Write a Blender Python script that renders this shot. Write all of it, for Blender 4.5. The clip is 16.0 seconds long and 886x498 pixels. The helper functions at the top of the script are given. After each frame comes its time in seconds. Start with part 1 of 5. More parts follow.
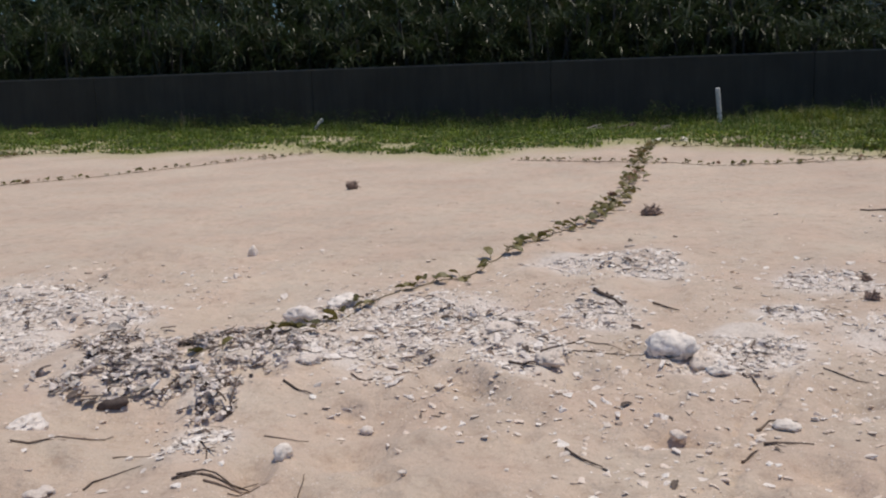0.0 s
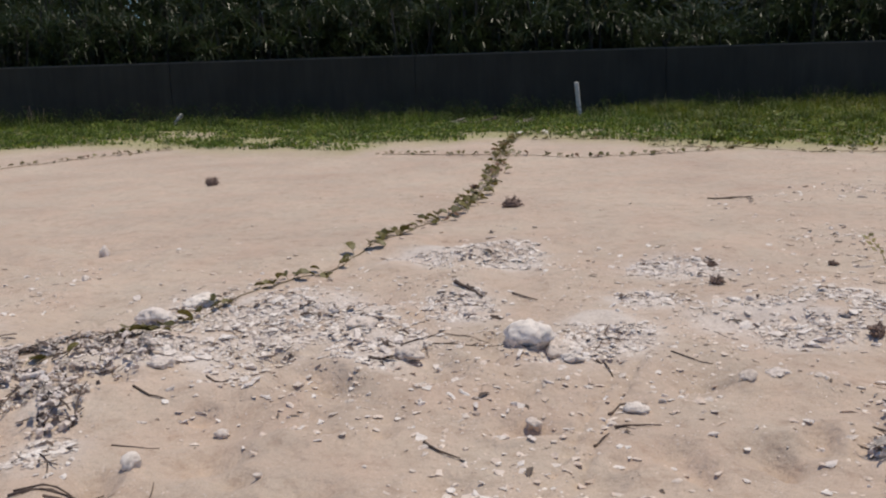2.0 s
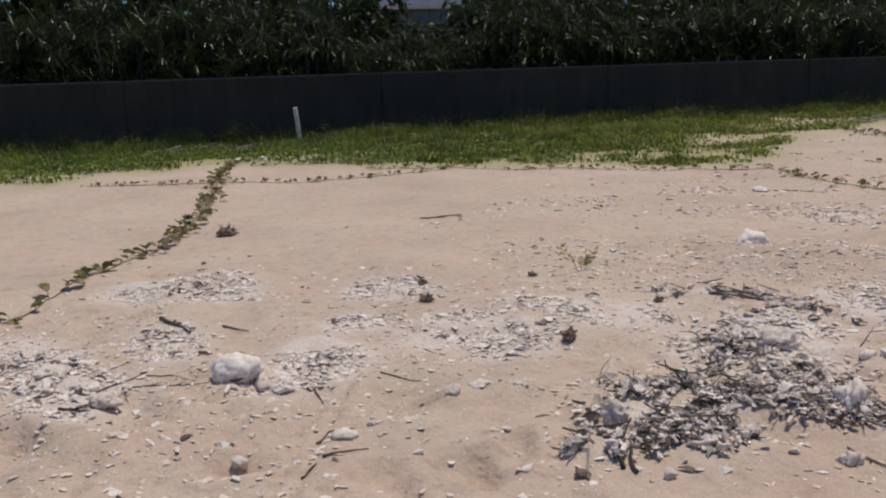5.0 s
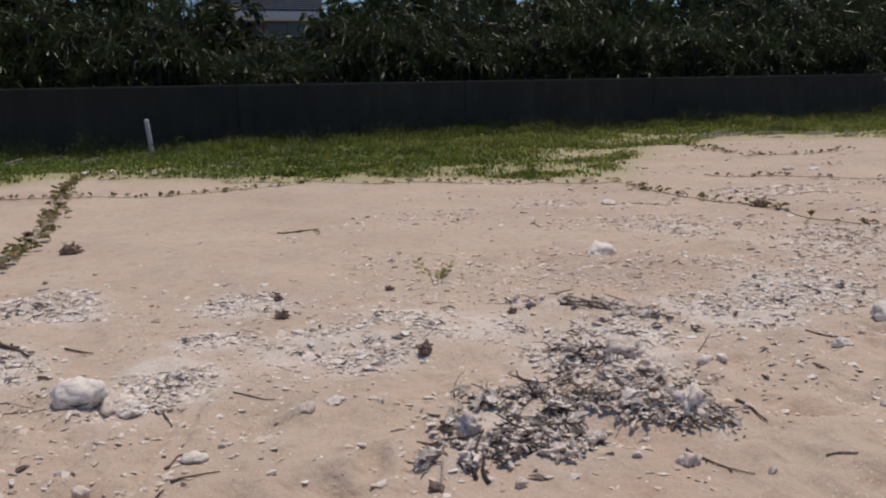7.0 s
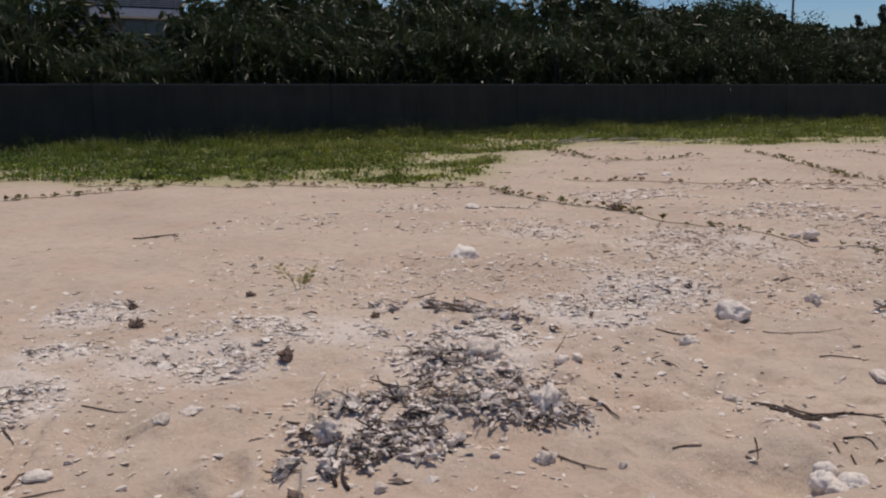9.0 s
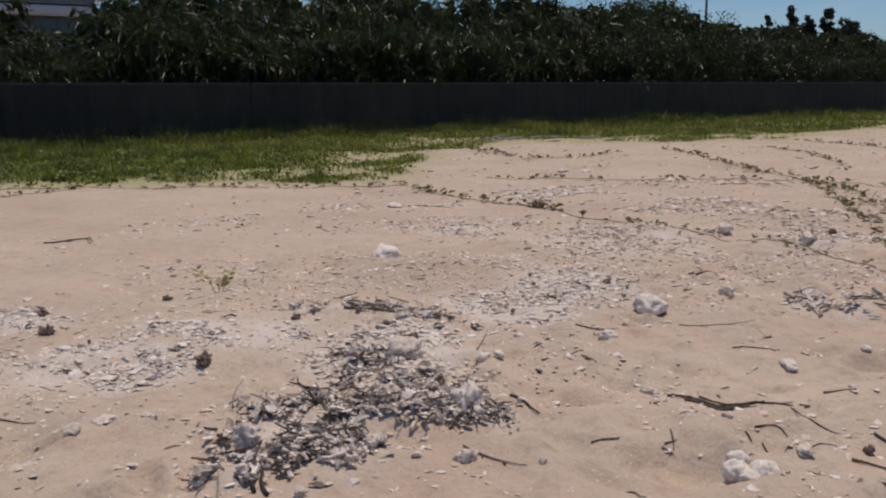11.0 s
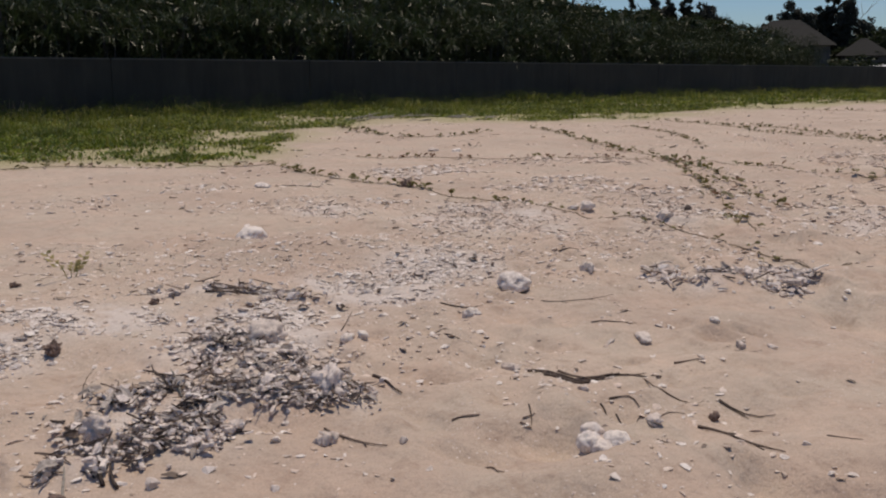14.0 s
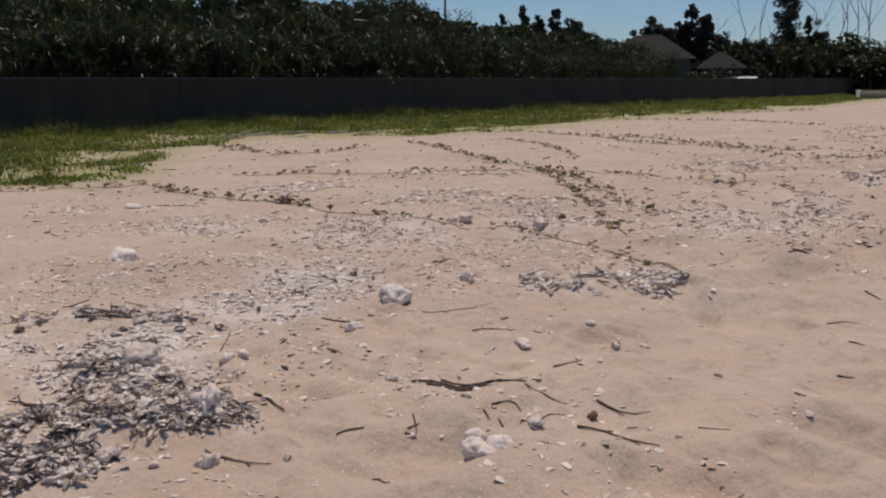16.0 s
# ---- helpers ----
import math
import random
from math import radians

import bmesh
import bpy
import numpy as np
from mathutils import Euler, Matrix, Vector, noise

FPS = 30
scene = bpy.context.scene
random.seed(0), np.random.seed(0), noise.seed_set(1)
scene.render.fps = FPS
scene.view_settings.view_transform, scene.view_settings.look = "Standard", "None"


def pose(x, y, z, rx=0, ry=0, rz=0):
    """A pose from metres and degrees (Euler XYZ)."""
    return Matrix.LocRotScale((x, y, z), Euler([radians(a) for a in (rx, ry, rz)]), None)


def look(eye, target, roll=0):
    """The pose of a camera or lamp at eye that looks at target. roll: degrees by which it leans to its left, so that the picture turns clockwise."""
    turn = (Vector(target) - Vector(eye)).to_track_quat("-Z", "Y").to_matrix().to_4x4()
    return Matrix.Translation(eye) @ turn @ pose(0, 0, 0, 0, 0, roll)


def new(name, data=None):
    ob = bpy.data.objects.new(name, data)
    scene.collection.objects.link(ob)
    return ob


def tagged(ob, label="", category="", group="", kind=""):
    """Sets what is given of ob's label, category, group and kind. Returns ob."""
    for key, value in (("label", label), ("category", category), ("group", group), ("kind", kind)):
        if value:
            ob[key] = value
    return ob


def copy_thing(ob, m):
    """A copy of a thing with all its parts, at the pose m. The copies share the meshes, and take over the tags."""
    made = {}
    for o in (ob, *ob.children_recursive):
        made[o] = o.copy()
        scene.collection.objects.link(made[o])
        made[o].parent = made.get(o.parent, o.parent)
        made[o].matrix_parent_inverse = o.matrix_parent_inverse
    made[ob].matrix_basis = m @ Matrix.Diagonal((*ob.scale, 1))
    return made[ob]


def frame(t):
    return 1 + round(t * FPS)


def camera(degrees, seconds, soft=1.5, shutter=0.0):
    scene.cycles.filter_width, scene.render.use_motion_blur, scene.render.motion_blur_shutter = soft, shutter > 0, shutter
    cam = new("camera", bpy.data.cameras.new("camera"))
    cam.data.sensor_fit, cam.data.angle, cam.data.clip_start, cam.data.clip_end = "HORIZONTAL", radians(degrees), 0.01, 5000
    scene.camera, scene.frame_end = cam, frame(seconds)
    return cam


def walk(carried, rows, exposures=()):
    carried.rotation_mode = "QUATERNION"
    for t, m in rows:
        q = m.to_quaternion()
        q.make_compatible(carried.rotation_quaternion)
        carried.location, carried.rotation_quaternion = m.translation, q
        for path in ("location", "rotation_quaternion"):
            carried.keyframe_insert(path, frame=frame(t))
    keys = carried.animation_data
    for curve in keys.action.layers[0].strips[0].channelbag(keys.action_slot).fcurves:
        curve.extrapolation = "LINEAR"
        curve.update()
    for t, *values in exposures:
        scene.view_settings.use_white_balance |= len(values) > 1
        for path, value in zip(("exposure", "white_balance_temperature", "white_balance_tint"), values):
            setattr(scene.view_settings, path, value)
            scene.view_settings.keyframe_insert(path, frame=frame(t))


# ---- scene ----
cam = camera(51.16, 16.0, 2.15)
PATH = [
    (0.0, (-0.247, -0.054, 1.509), (-2.084, 9.605, -0.319), -1.93),
    (0.5, (-0.235, -0.041, 1.513), (-1.744, 9.666, -0.360), -1.72),
    (1.0, (-0.216, -0.036, 1.508), (-1.339, 9.722, -0.368), -1.30),
    (1.5, (-0.200, -0.027, 1.501), (-0.987, 9.762, -0.388), -1.32),
    (2.0, (-0.182, -0.013, 1.501), (-0.636, 9.788, -0.431), -1.75),
    (2.5, (-0.160, 0.002, 1.500), (-0.169, 9.809, -0.453), -1.49),
    (3.0, (-0.132, 0.018, 1.498), (0.353, 9.819, -0.426), -1.94),
    (3.5, (-0.112, 0.046, 1.492), (0.870, 9.814, -0.409), -1.71),
    (4.0, (-0.083, 0.046, 1.497), (1.351, 9.769, -0.348), -2.12),
    (4.5, (-0.051, 0.046, 1.492), (1.889, 9.690, -0.304), -2.16),
    (7.0, (0.011, 0.030, 1.502), (3.831, 9.120, -0.163), -1.29),
    (7.5, (0.016, 0.021, 1.503), (4.180, 8.964, -0.136), -1.03),
    (8.0, (0.027, 0.019, 1.508), (4.530, 8.794, -0.141), -0.91),
    (8.5, (0.040, 0.017, 1.504), (4.850, 8.630, -0.137), -0.67),
    (9.0, (0.050, 0.017, 1.504), (5.136, 8.468, -0.141), -0.36),
    (11.5, (0.099, 0.011, 1.502), (6.003, 7.901, -0.198), -0.66),
    (12.0, (0.115, 0.007, 1.500), (6.197, 7.749, -0.255), -0.69),
    (12.5, (0.133, 0.010, 1.497), (6.409, 7.583, -0.310), -0.60),
    (13.0, (0.145, 0.004, 1.500), (6.572, 7.436, -0.362), -1.04),
    (13.5, (0.155, -0.002, 1.500), (6.750, 7.274, -0.390), -0.42),
    (14.0, (0.160, -0.009, 1.502), (6.921, 7.112, -0.389), 0.09),
    (14.5, (0.172, -0.022, 1.496), (7.130, 6.920, -0.346), 0.17),
    (15.0, (0.175, -0.032, 1.494), (7.336, 6.714, -0.297), 0.26),
    (15.5, (0.164, -0.029, 1.488), (7.558, 6.475, -0.253), -0.45),
    (16.0, (0.156, -0.031, 1.489), (7.804, 6.174, -0.245), -0.55),
]
walk(cam, [(t, look(eye, target, roll)) for t, eye, target, roll in PATH], [(0.0, 0.18, 6780, 8.5), (2.0, 0.13, 6870, 9), (4.5, 0.05, 6930, 10), (7.0, -0.02, 7020, 11), (16.0, -0.1, 7240, 13.5)])

# ---- light ----
SUN_AZ, SUN_EL = radians(66), radians(76)
world = bpy.data.worlds.new("world")
scene.world = world
world.use_nodes = True
sky = world.node_tree.nodes.new("ShaderNodeTexSky")
sky.sky_type, sky.sun_disc, sky.sun_elevation, sky.sun_rotation = "NISHITA", False, SUN_EL, SUN_AZ
sky.air_density, sky.dust_density, sky.ozone_density = 1.0, 0.2, 3.0
back = world.node_tree.nodes["Background"]
back.inputs["Strength"].default_value = 0.071
tint = world.node_tree.nodes.new("ShaderNodeMix")
tint.data_type, tint.blend_type = "RGBA", "MULTIPLY"
tint.inputs[0].default_value = 1.0
tint.inputs[7].default_value = (0.69, 0.91, 1.2, 1)
world.node_tree.links.new(sky.outputs[0], tint.inputs[6])
veil = world.node_tree.nodes.new("ShaderNodeTexNoise")
veil.inputs["Scale"].default_value, veil.inputs["Detail"].default_value = 3.5, 6
veil_map = world.node_tree.nodes.new("ShaderNodeMapping")
veil_map.inputs["Scale"].default_value = (1, 1, 5)
coords = world.node_tree.nodes.new("ShaderNodeTexCoord")
world.node_tree.links.new(coords.outputs["Generated"], veil_map.inputs[0])
world.node_tree.links.new(veil_map.outputs[0], veil.inputs["Vector"])
thin = world.node_tree.nodes.new("ShaderNodeMapRange")
thin.inputs["From Min"].default_value, thin.inputs["From Max"].default_value, thin.inputs["To Max"].default_value = 0.48, 0.75, 0.2
world.node_tree.links.new(veil.outputs["Fac"], thin.inputs["Value"])
cloud = world.node_tree.nodes.new("ShaderNodeMix")
cloud.data_type = "RGBA"
cloud.inputs[7].default_value = (8.5, 9.0, 9.6, 1)
world.node_tree.links.new(thin.outputs[0], cloud.inputs[0])
world.node_tree.links.new(tint.outputs[2], cloud.inputs[6])
world.node_tree.links.new(cloud.outputs[2], back.inputs[0])
sun = new("sun", bpy.data.lights.new("sun", "SUN"))
sun.data.energy, sun.data.angle, sun.data.color = 2.72, radians(0.5), (1, 0.93, 0.82)
sun.matrix_world = look((60 * math.sin(SUN_AZ) * math.cos(SUN_EL), 60 * math.cos(SUN_AZ) * math.cos(SUN_EL), 60 * math.sin(SUN_EL)), (0, 0, 0))


# ---- materials ----
def material(name, rough=0.85):
    m = bpy.data.materials.new(name)
    m.use_nodes = True
    nt = m.node_tree
    bsdf = nt.nodes["Principled BSDF"]
    bsdf.inputs["Roughness"].default_value = rough
    return m, nt, bsdf


def node(nt, kind, **values):
    n = nt.nodes.new(kind)
    for k, v in values.items():
        n.inputs[k.replace("_", " ")].default_value = v
    return n


def place(nt):
    return nt.nodes.new("ShaderNodeNewGeometry").outputs["Position"]


def noise_tex(nt, vec, scale, detail=4, rough=0.6):
    n = node(nt, "ShaderNodeTexNoise", Scale=scale, Detail=detail, Roughness=rough)
    nt.links.new(vec, n.inputs["Vector"])
    return n.outputs["Fac"]


def ramp(nt, fac, *stops):
    r = nt.nodes.new("ShaderNodeValToRGB")
    el = r.color_ramp.elements
    while len(el) < len(stops):
        el.new(0.5)
    for e, (p, c) in zip(el, stops):
        e.position, e.color = p, (*c, 1) if len(c) == 3 else c
    nt.links.new(fac, r.inputs[0])
    return r.outputs[0]


def mixed(nt, fac, a, b, mode="MIX"):
    n = nt.nodes.new("ShaderNodeMix")
    n.data_type, n.blend_type = "RGBA", mode
    for sock, v in ((n.inputs[0], fac), (n.inputs[6], a), (n.inputs[7], b)):
        if isinstance(v, (int, float)):
            sock.default_value = v
        elif isinstance(v, tuple):
            sock.default_value = (*v, 1)
        else:
            nt.links.new(v, sock)
    return n.outputs[2]


def bump(nt, bsdf, *layers):
    last = None
    for fac, strength, dist in layers:
        b = node(nt, "ShaderNodeBump", Strength=strength, Distance=dist)
        nt.links.new(fac, b.inputs["Height"])
        if last:
            nt.links.new(last, b.inputs["Normal"])
        last = b.outputs[0]
    nt.links.new(last, bsdf.inputs["Normal"])


def any_random(nt):
    """One random number for each piece, loose or joined."""
    add = nt.nodes.new("ShaderNodeMath")
    add.operation = "ADD"
    nt.links.new(nt.nodes.new("ShaderNodeObjectInfo").outputs["Random"], add.inputs[0])
    nt.links.new(nt.nodes.new("ShaderNodeNewGeometry").outputs["Random Per Island"], add.inputs[1])
    fr = nt.nodes.new("ShaderNodeMath")
    fr.operation = "FRACT"
    nt.links.new(add.outputs[0], fr.inputs[0])
    return fr.outputs[0]


def sand_material():
    m, nt, b = material("sand", 0.95)
    p = place(nt)
    broad = ramp(nt, noise_tex(nt, p, 0.55, 3), (0.3, (0.462, 0.362, 0.288)), (0.5, (0.514, 0.412, 0.328)), (0.7, (0.555, 0.454, 0.362)))
    hue = ramp(nt, noise_tex(nt, p, 1.7, 4), (0.35, (0.98, 1.0, 1.005)), (0.65, (1.03, 0.985, 0.97)))
    broad = mixed(nt, 1.0, broad, hue, "MULTIPLY")
    mottle = ramp(nt, noise_tex(nt, p, 7, 5, 0.7), (0.28, (0.80, 0.75, 0.72)), (0.48, (1, 1, 1)), (0.75, (1.08, 1.05, 1.04)))
    col = mixed(nt, 1.0, broad, mottle, "MULTIPLY")
    blotch = ramp(nt, noise_tex(nt, p, 30, 4, 0.75), (0.3, (0.87, 0.84, 0.83)), (0.45, (1, 1, 1)), (0.75, (1.07, 1.06, 1.05)))
    col = mixed(nt, 1.0, col, blotch, "MULTIPLY")
    grain = ramp(nt, noise_tex(nt, p, 160, 3, 0.8), (0.3, (0.72, 0.68, 0.66)), (0.5, (1, 1, 1)), (0.72, (1.22, 1.2, 1.2)))
    col = mixed(nt, 0.75, col, mixed(nt, 1.0, col, grain, "MULTIPLY"))
    vor = node(nt, "ShaderNodeTexVoronoi", Scale=38.0, Randomness=1.0)
    nt.links.new(p, vor.inputs["Vector"])
    speck = ramp(nt, vor.outputs["Distance"], (0.0, (1, 1, 1)), (0.13, (1, 1, 1)), (0.17, (0, 0, 0)))
    pick = ramp(nt, vor.outputs["Color"], (0.0, (0.2, 0.15, 0.12)), (0.14, (0.26, 0.2, 0.16)), (0.16, (0.7, 0.62, 0.57)), (1.0, (0.75, 0.68, 0.63)))
    lots = ramp(nt, noise_tex(nt, p, 1.3, 4), (0.45, (0, 0, 0)), (0.62, (1, 1, 1)))
    both = mixed(nt, 1.0, speck, lots, "MULTIPLY")
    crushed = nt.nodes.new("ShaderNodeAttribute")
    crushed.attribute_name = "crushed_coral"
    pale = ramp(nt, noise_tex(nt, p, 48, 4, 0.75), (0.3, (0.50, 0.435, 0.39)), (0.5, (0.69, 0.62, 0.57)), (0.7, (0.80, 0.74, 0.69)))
    thatch = nt.nodes.new("ShaderNodeAttribute")
    thatch.attribute_name = "thatch"
    straw = ramp(nt, noise_tex(nt, p, 22, 5, 0.75), (0.3, (0.19, 0.18, 0.065)), (0.5, (0.36, 0.33, 0.16)), (0.7, (0.50, 0.44, 0.27)))
    col = mixed(nt, thatch.outputs["Fac"], col, straw)
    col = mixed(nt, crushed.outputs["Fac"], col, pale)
    nt.links.new(mixed(nt, both, col, pick), b.inputs["Base Color"])
    bump(nt, b, (noise_tex(nt, p, 9, 3, 0.5), 0.7, 0.04), (noise_tex(nt, p, 45, 4, 0.7), 0.6, 0.012), (noise_tex(nt, p, 320, 2), 0.4, 0.002))
    return m


def concrete_material():
    m, nt, b = material("weathered_concrete", 0.9)
    p = place(nt)
    st = nt.nodes.new("ShaderNodeMapping")
    st.inputs["Scale"].default_value = (2.2, 2.2, 0.25)
    nt.links.new(p, st.inputs["Vector"])
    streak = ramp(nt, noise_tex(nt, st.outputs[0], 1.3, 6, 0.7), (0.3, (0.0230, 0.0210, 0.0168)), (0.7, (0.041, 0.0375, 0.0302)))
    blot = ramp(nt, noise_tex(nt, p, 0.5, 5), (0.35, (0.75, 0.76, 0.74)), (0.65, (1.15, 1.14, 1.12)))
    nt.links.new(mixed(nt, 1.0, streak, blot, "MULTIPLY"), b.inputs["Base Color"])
    bump(nt, b, (noise_tex(nt, p, 14, 6, 0.7), 0.5, 0.02), (noise_tex(nt, p, 120, 3), 0.4, 0.004))
    return m


def coral_material(name="bleached_coral", dull=1.0, darkest=0.0, cast=(1, 1, 1)):
    m, nt, b = material(name, 0.9)
    p = place(nt)
    span = node(nt, "ShaderNodeMapRange", To_Min=darkest)
    nt.links.new(any_random(nt), span.inputs["Value"])
    base = ramp(nt, span.outputs[0], (0.0, (0.60 * dull, 0.51 * dull, 0.44 * dull)), (0.25, (0.71 * dull, 0.63 * dull, 0.57 * dull)), (0.55, (0.78 * dull, 0.70 * dull, 0.65 * dull)), (1.0, (0.88 * dull, 0.82 * dull, 0.77 * dull)))
    stain = ramp(nt, noise_tex(nt, p, 28, 5, 0.7), (0.3, (0.62, 0.59, 0.58)), (0.5, (1, 1, 1)))
    nt.links.new(mixed(nt, 1.0, mixed(nt, 1.0, base, cast, "MULTIPLY"), stain, "MULTIPLY"), b.inputs["Base Color"])
    vor = node(nt, "ShaderNodeTexVoronoi", Scale=140.0)
    nt.links.new(p, vor.inputs["Vector"])
    bump(nt, b, (noise_tex(nt, p, 45, 5, 0.7), 0.7, 0.012), (vor.outputs["Distance"], 0.5, 0.004))
    return m


def wood_material(name, dark, pale, rough=0.85):
    m, nt, b = material(name, rough)
    p = place(nt)
    base = ramp(nt, any_random(nt), (0.0, dark), (0.75, tuple(0.5 * (a + c) for a, c in zip(dark, pale))), (1.0, pale))
    wear = ramp(nt, noise_tex(nt, p, 60, 5, 0.7), (0.3, (0.6, 0.58, 0.56)), (0.6, (1.15, 1.15, 1.15)))
    nt.links.new(mixed(nt, 1.0, base, wear, "MULTIPLY"), b.inputs["Base Color"])
    bump(nt, b, (noise_tex(nt, p, 180, 4, 0.7), 0.6, 0.004))
    return m


def leaf_material(name, low, high, through_part=0.3, rough=0.45, dry=None, gloss=0.5, clump=None):
    m, nt, b = material(name, rough)
    r = any_random(nt)
    stops = [(0.0, low), (0.8, high)] + ([(0.9, high), (0.96, dry)] if dry else [])
    col = ramp(nt, r, *stops)
    fine = ramp(nt, noise_tex(nt, place(nt), 35, 3), (0.3, (0.7, 0.72, 0.68)), (0.7, (1.15, 1.12, 1.1)))
    col = mixed(nt, 1.0, col, fine, "MULTIPLY")
    if clump:
        col = mixed(nt, 1.0, col, ramp(nt, noise_tex(nt, place(nt), clump, 4), (0.32, (0.3, 0.36, 0.36)), (0.5, (1, 1, 1)), (0.68, (1.8, 1.6, 1.4))), "MULTIPLY")
    b.inputs["Specular IOR Level"].default_value = gloss
    nt.links.new(col, b.inputs["Base Color"])
    if through_part:
        tr = nt.nodes.new("ShaderNodeBsdfTranslucent")
        nt.links.new(col, tr.inputs["Color"])
        mx = nt.nodes.new("ShaderNodeMixShader")
        mx.inputs[0].default_value = through_part
        nt.links.new(b.outputs[0], mx.inputs[1])
        nt.links.new(tr.outputs[0], mx.inputs[2])
        nt.links.new(mx.outputs[0], nt.nodes["Material Output"].inputs["Surface"])
    return m


def plain_material(name, low, high, rough=0.7, scale=6.0):
    m, nt, b = material(name, rough)
    p = place(nt)
    col = ramp(nt, noise_tex(nt, p, scale, 5, 0.65), (0.3, low), (0.7, high))
    nt.links.new(col, b.inputs["Base Color"])
    bump(nt, b, (noise_tex(nt, p, scale * 12, 4), 0.3, 0.01))
    return m


SAND = sand_material()
CONCRETE = concrete_material()
# paler than the wall: sun catching its top edge is put into this colour
SUNLIT_COPING = plain_material("sunlit_coping_concrete", (0.07, 0.07, 0.07), (0.12, 0.115, 0.11), 0.9, 4)
CORAL = coral_material("bleached_coral", 1.02, 0.1, (1, 0.98, 0.955))
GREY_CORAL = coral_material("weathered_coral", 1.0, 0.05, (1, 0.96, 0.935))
WHITE_ROCK = coral_material("white_coral_rock", 1.0, 0.7, (1, 0.965, 0.93))
ROCK = coral_material("coral_rock", 0.95, 0.3, (1, 0.955, 0.91))
TAN_CORAL = coral_material("sandy_coral", 0.97, 0.0, (0.98, 0.89, 0.81))
DEAD = wood_material("dead_wood", (0.05, 0.033, 0.026), (0.22, 0.16, 0.125))
BARK_FLAKE = wood_material("grey_bark_flake", (0.34, 0.29, 0.255), (0.68, 0.61, 0.555))
BARK_LITTER = wood_material("brown_litter", (0.07, 0.05, 0.04), (0.30, 0.23, 0.18))
PALE_WOOD = wood_material("bleached_wood", (0.25, 0.22, 0.18), (0.48, 0.44, 0.38))
WEED = wood_material("dried_weed", (0.045, 0.03, 0.026), (0.25, 0.19, 0.16))
VINE_LEAF = leaf_material("vine_leaf", (0.095, 0.085, 0.022), (0.185, 0.155, 0.042), 0.25, 0.5, (0.21, 0.15, 0.06))
DRY_VINE = leaf_material("dry_vine_leaf", (0.16, 0.085, 0.05), (0.24, 0.13, 0.075), 0.2, 0.6)
VINE_STEM = wood_material("vine_stem", (0.10, 0.075, 0.04), (0.22, 0.17, 0.10))
GRASS = leaf_material("beach_grass", (0.042, 0.082, 0.010), (0.105, 0.160, 0.022), 0.4, 0.5, (0.27, 0.24, 0.09), 0.3, 0.9)
OLIVE_GRASS = leaf_material("olive_grass", (0.068, 0.105, 0.010), (0.17, 0.19, 0.026), 0.4, 0.5, (0.32, 0.28, 0.12), 0.3, 0.9)
OLIVE_COVER = leaf_material("olive_cover_leaf", (0.09, 0.135, 0.014), (0.225, 0.265, 0.038), 0.35, 0.45, (0.34, 0.30, 0.12), 0.35, 2.0)
COVER = leaf_material("ground_cover_leaf", (0.066, 0.120, 0.012), (0.175, 0.24, 0.03), 0.35, 0.45, (0.28, 0.25, 0.10), 0.35, 2.0)
DARK_WEED = leaf_material("dark_weed_leaf", (0.017, 0.034, 0.007), (0.04, 0.066, 0.013), 0.25, 0.5, (0.09, 0.07, 0.035), 0.3, 0.9)
STRAP = leaf_material("strap_leaf", (0.025, 0.041, 0.017), (0.042, 0.062, 0.024), 0.35, 0.36, (0.085, 0.082, 0.05), 0.3)
BROAD = leaf_material("broad_leaf", (0.022, 0.034, 0.0115), (0.037, 0.050, 0.0175), 0.35, 0.4, (0.06, 0.06, 0.035), 0.2)
DOME = leaf_material("light_leaf", (0.022, 0.045, 0.016), (0.045, 0.078, 0.028), 0.3, 0.5)
NEEDLE = leaf_material("dark_needle", (0.008, 0.013, 0.009), (0.02, 0.028, 0.018), 0.05, 0.6)
SEEDLING = leaf_material("seedling_leaf", (0.40, 0.35, 0.14), (0.5, 0.43, 0.2), 0.4, 0.5)
BARK = wood_material("bark", (0.025, 0.021, 0.018), (0.06, 0.052, 0.044))
GREY_BARK = wood_material("bare_bark", (0.14, 0.125, 0.115), (0.24, 0.22, 0.2))
PAINT = plain_material("white_paint", (0.55, 0.56, 0.57), (0.72, 0.72, 0.72), 0.6)
RAIL = plain_material("dark_metal", (0.035, 0.04, 0.05), (0.06, 0.065, 0.075), 0.5)
SLAB = plain_material("balcony_concrete", (0.30, 0.345, 0.41), (0.38, 0.42, 0.48), 0.85)
BAR = plain_material("pale_metal", (0.22, 0.24, 0.27), (0.3, 0.32, 0.35), 0.5)
ROOF = plain_material("roof_tile", (0.02, 0.019, 0.017), (0.032, 0.031, 0.028), 0.95, 3)
HOUSE = plain_material("house_wall", (0.07, 0.068, 0.066), (0.11, 0.105, 0.10), 0.9, 2)
FACADE = plain_material("blue_grey_render", (0.03, 0.038, 0.055), (0.05, 0.06, 0.08), 0.9, 2)
HULL = plain_material("faded_hull", (0.42, 0.38, 0.33), (0.62, 0.58, 0.52), 0.5, 2)
POST = plain_material("weathered_post", (0.42, 0.39, 0.35), (0.66, 0.63, 0.58), 0.85, 9)
HUSK = plain_material("brown_husk", (0.11, 0.075, 0.06), (0.30, 0.21, 0.17), 0.95, 40)
GLASS, _nt, _b = material("dark_glass", 0.08)
_b.inputs["Base Color"].default_value = (0.02, 0.03, 0.045, 1)

# ---- shared shape helpers ----
RNG = np.random.default_rng(7)
LATTICE = RNG.random((256, 256))


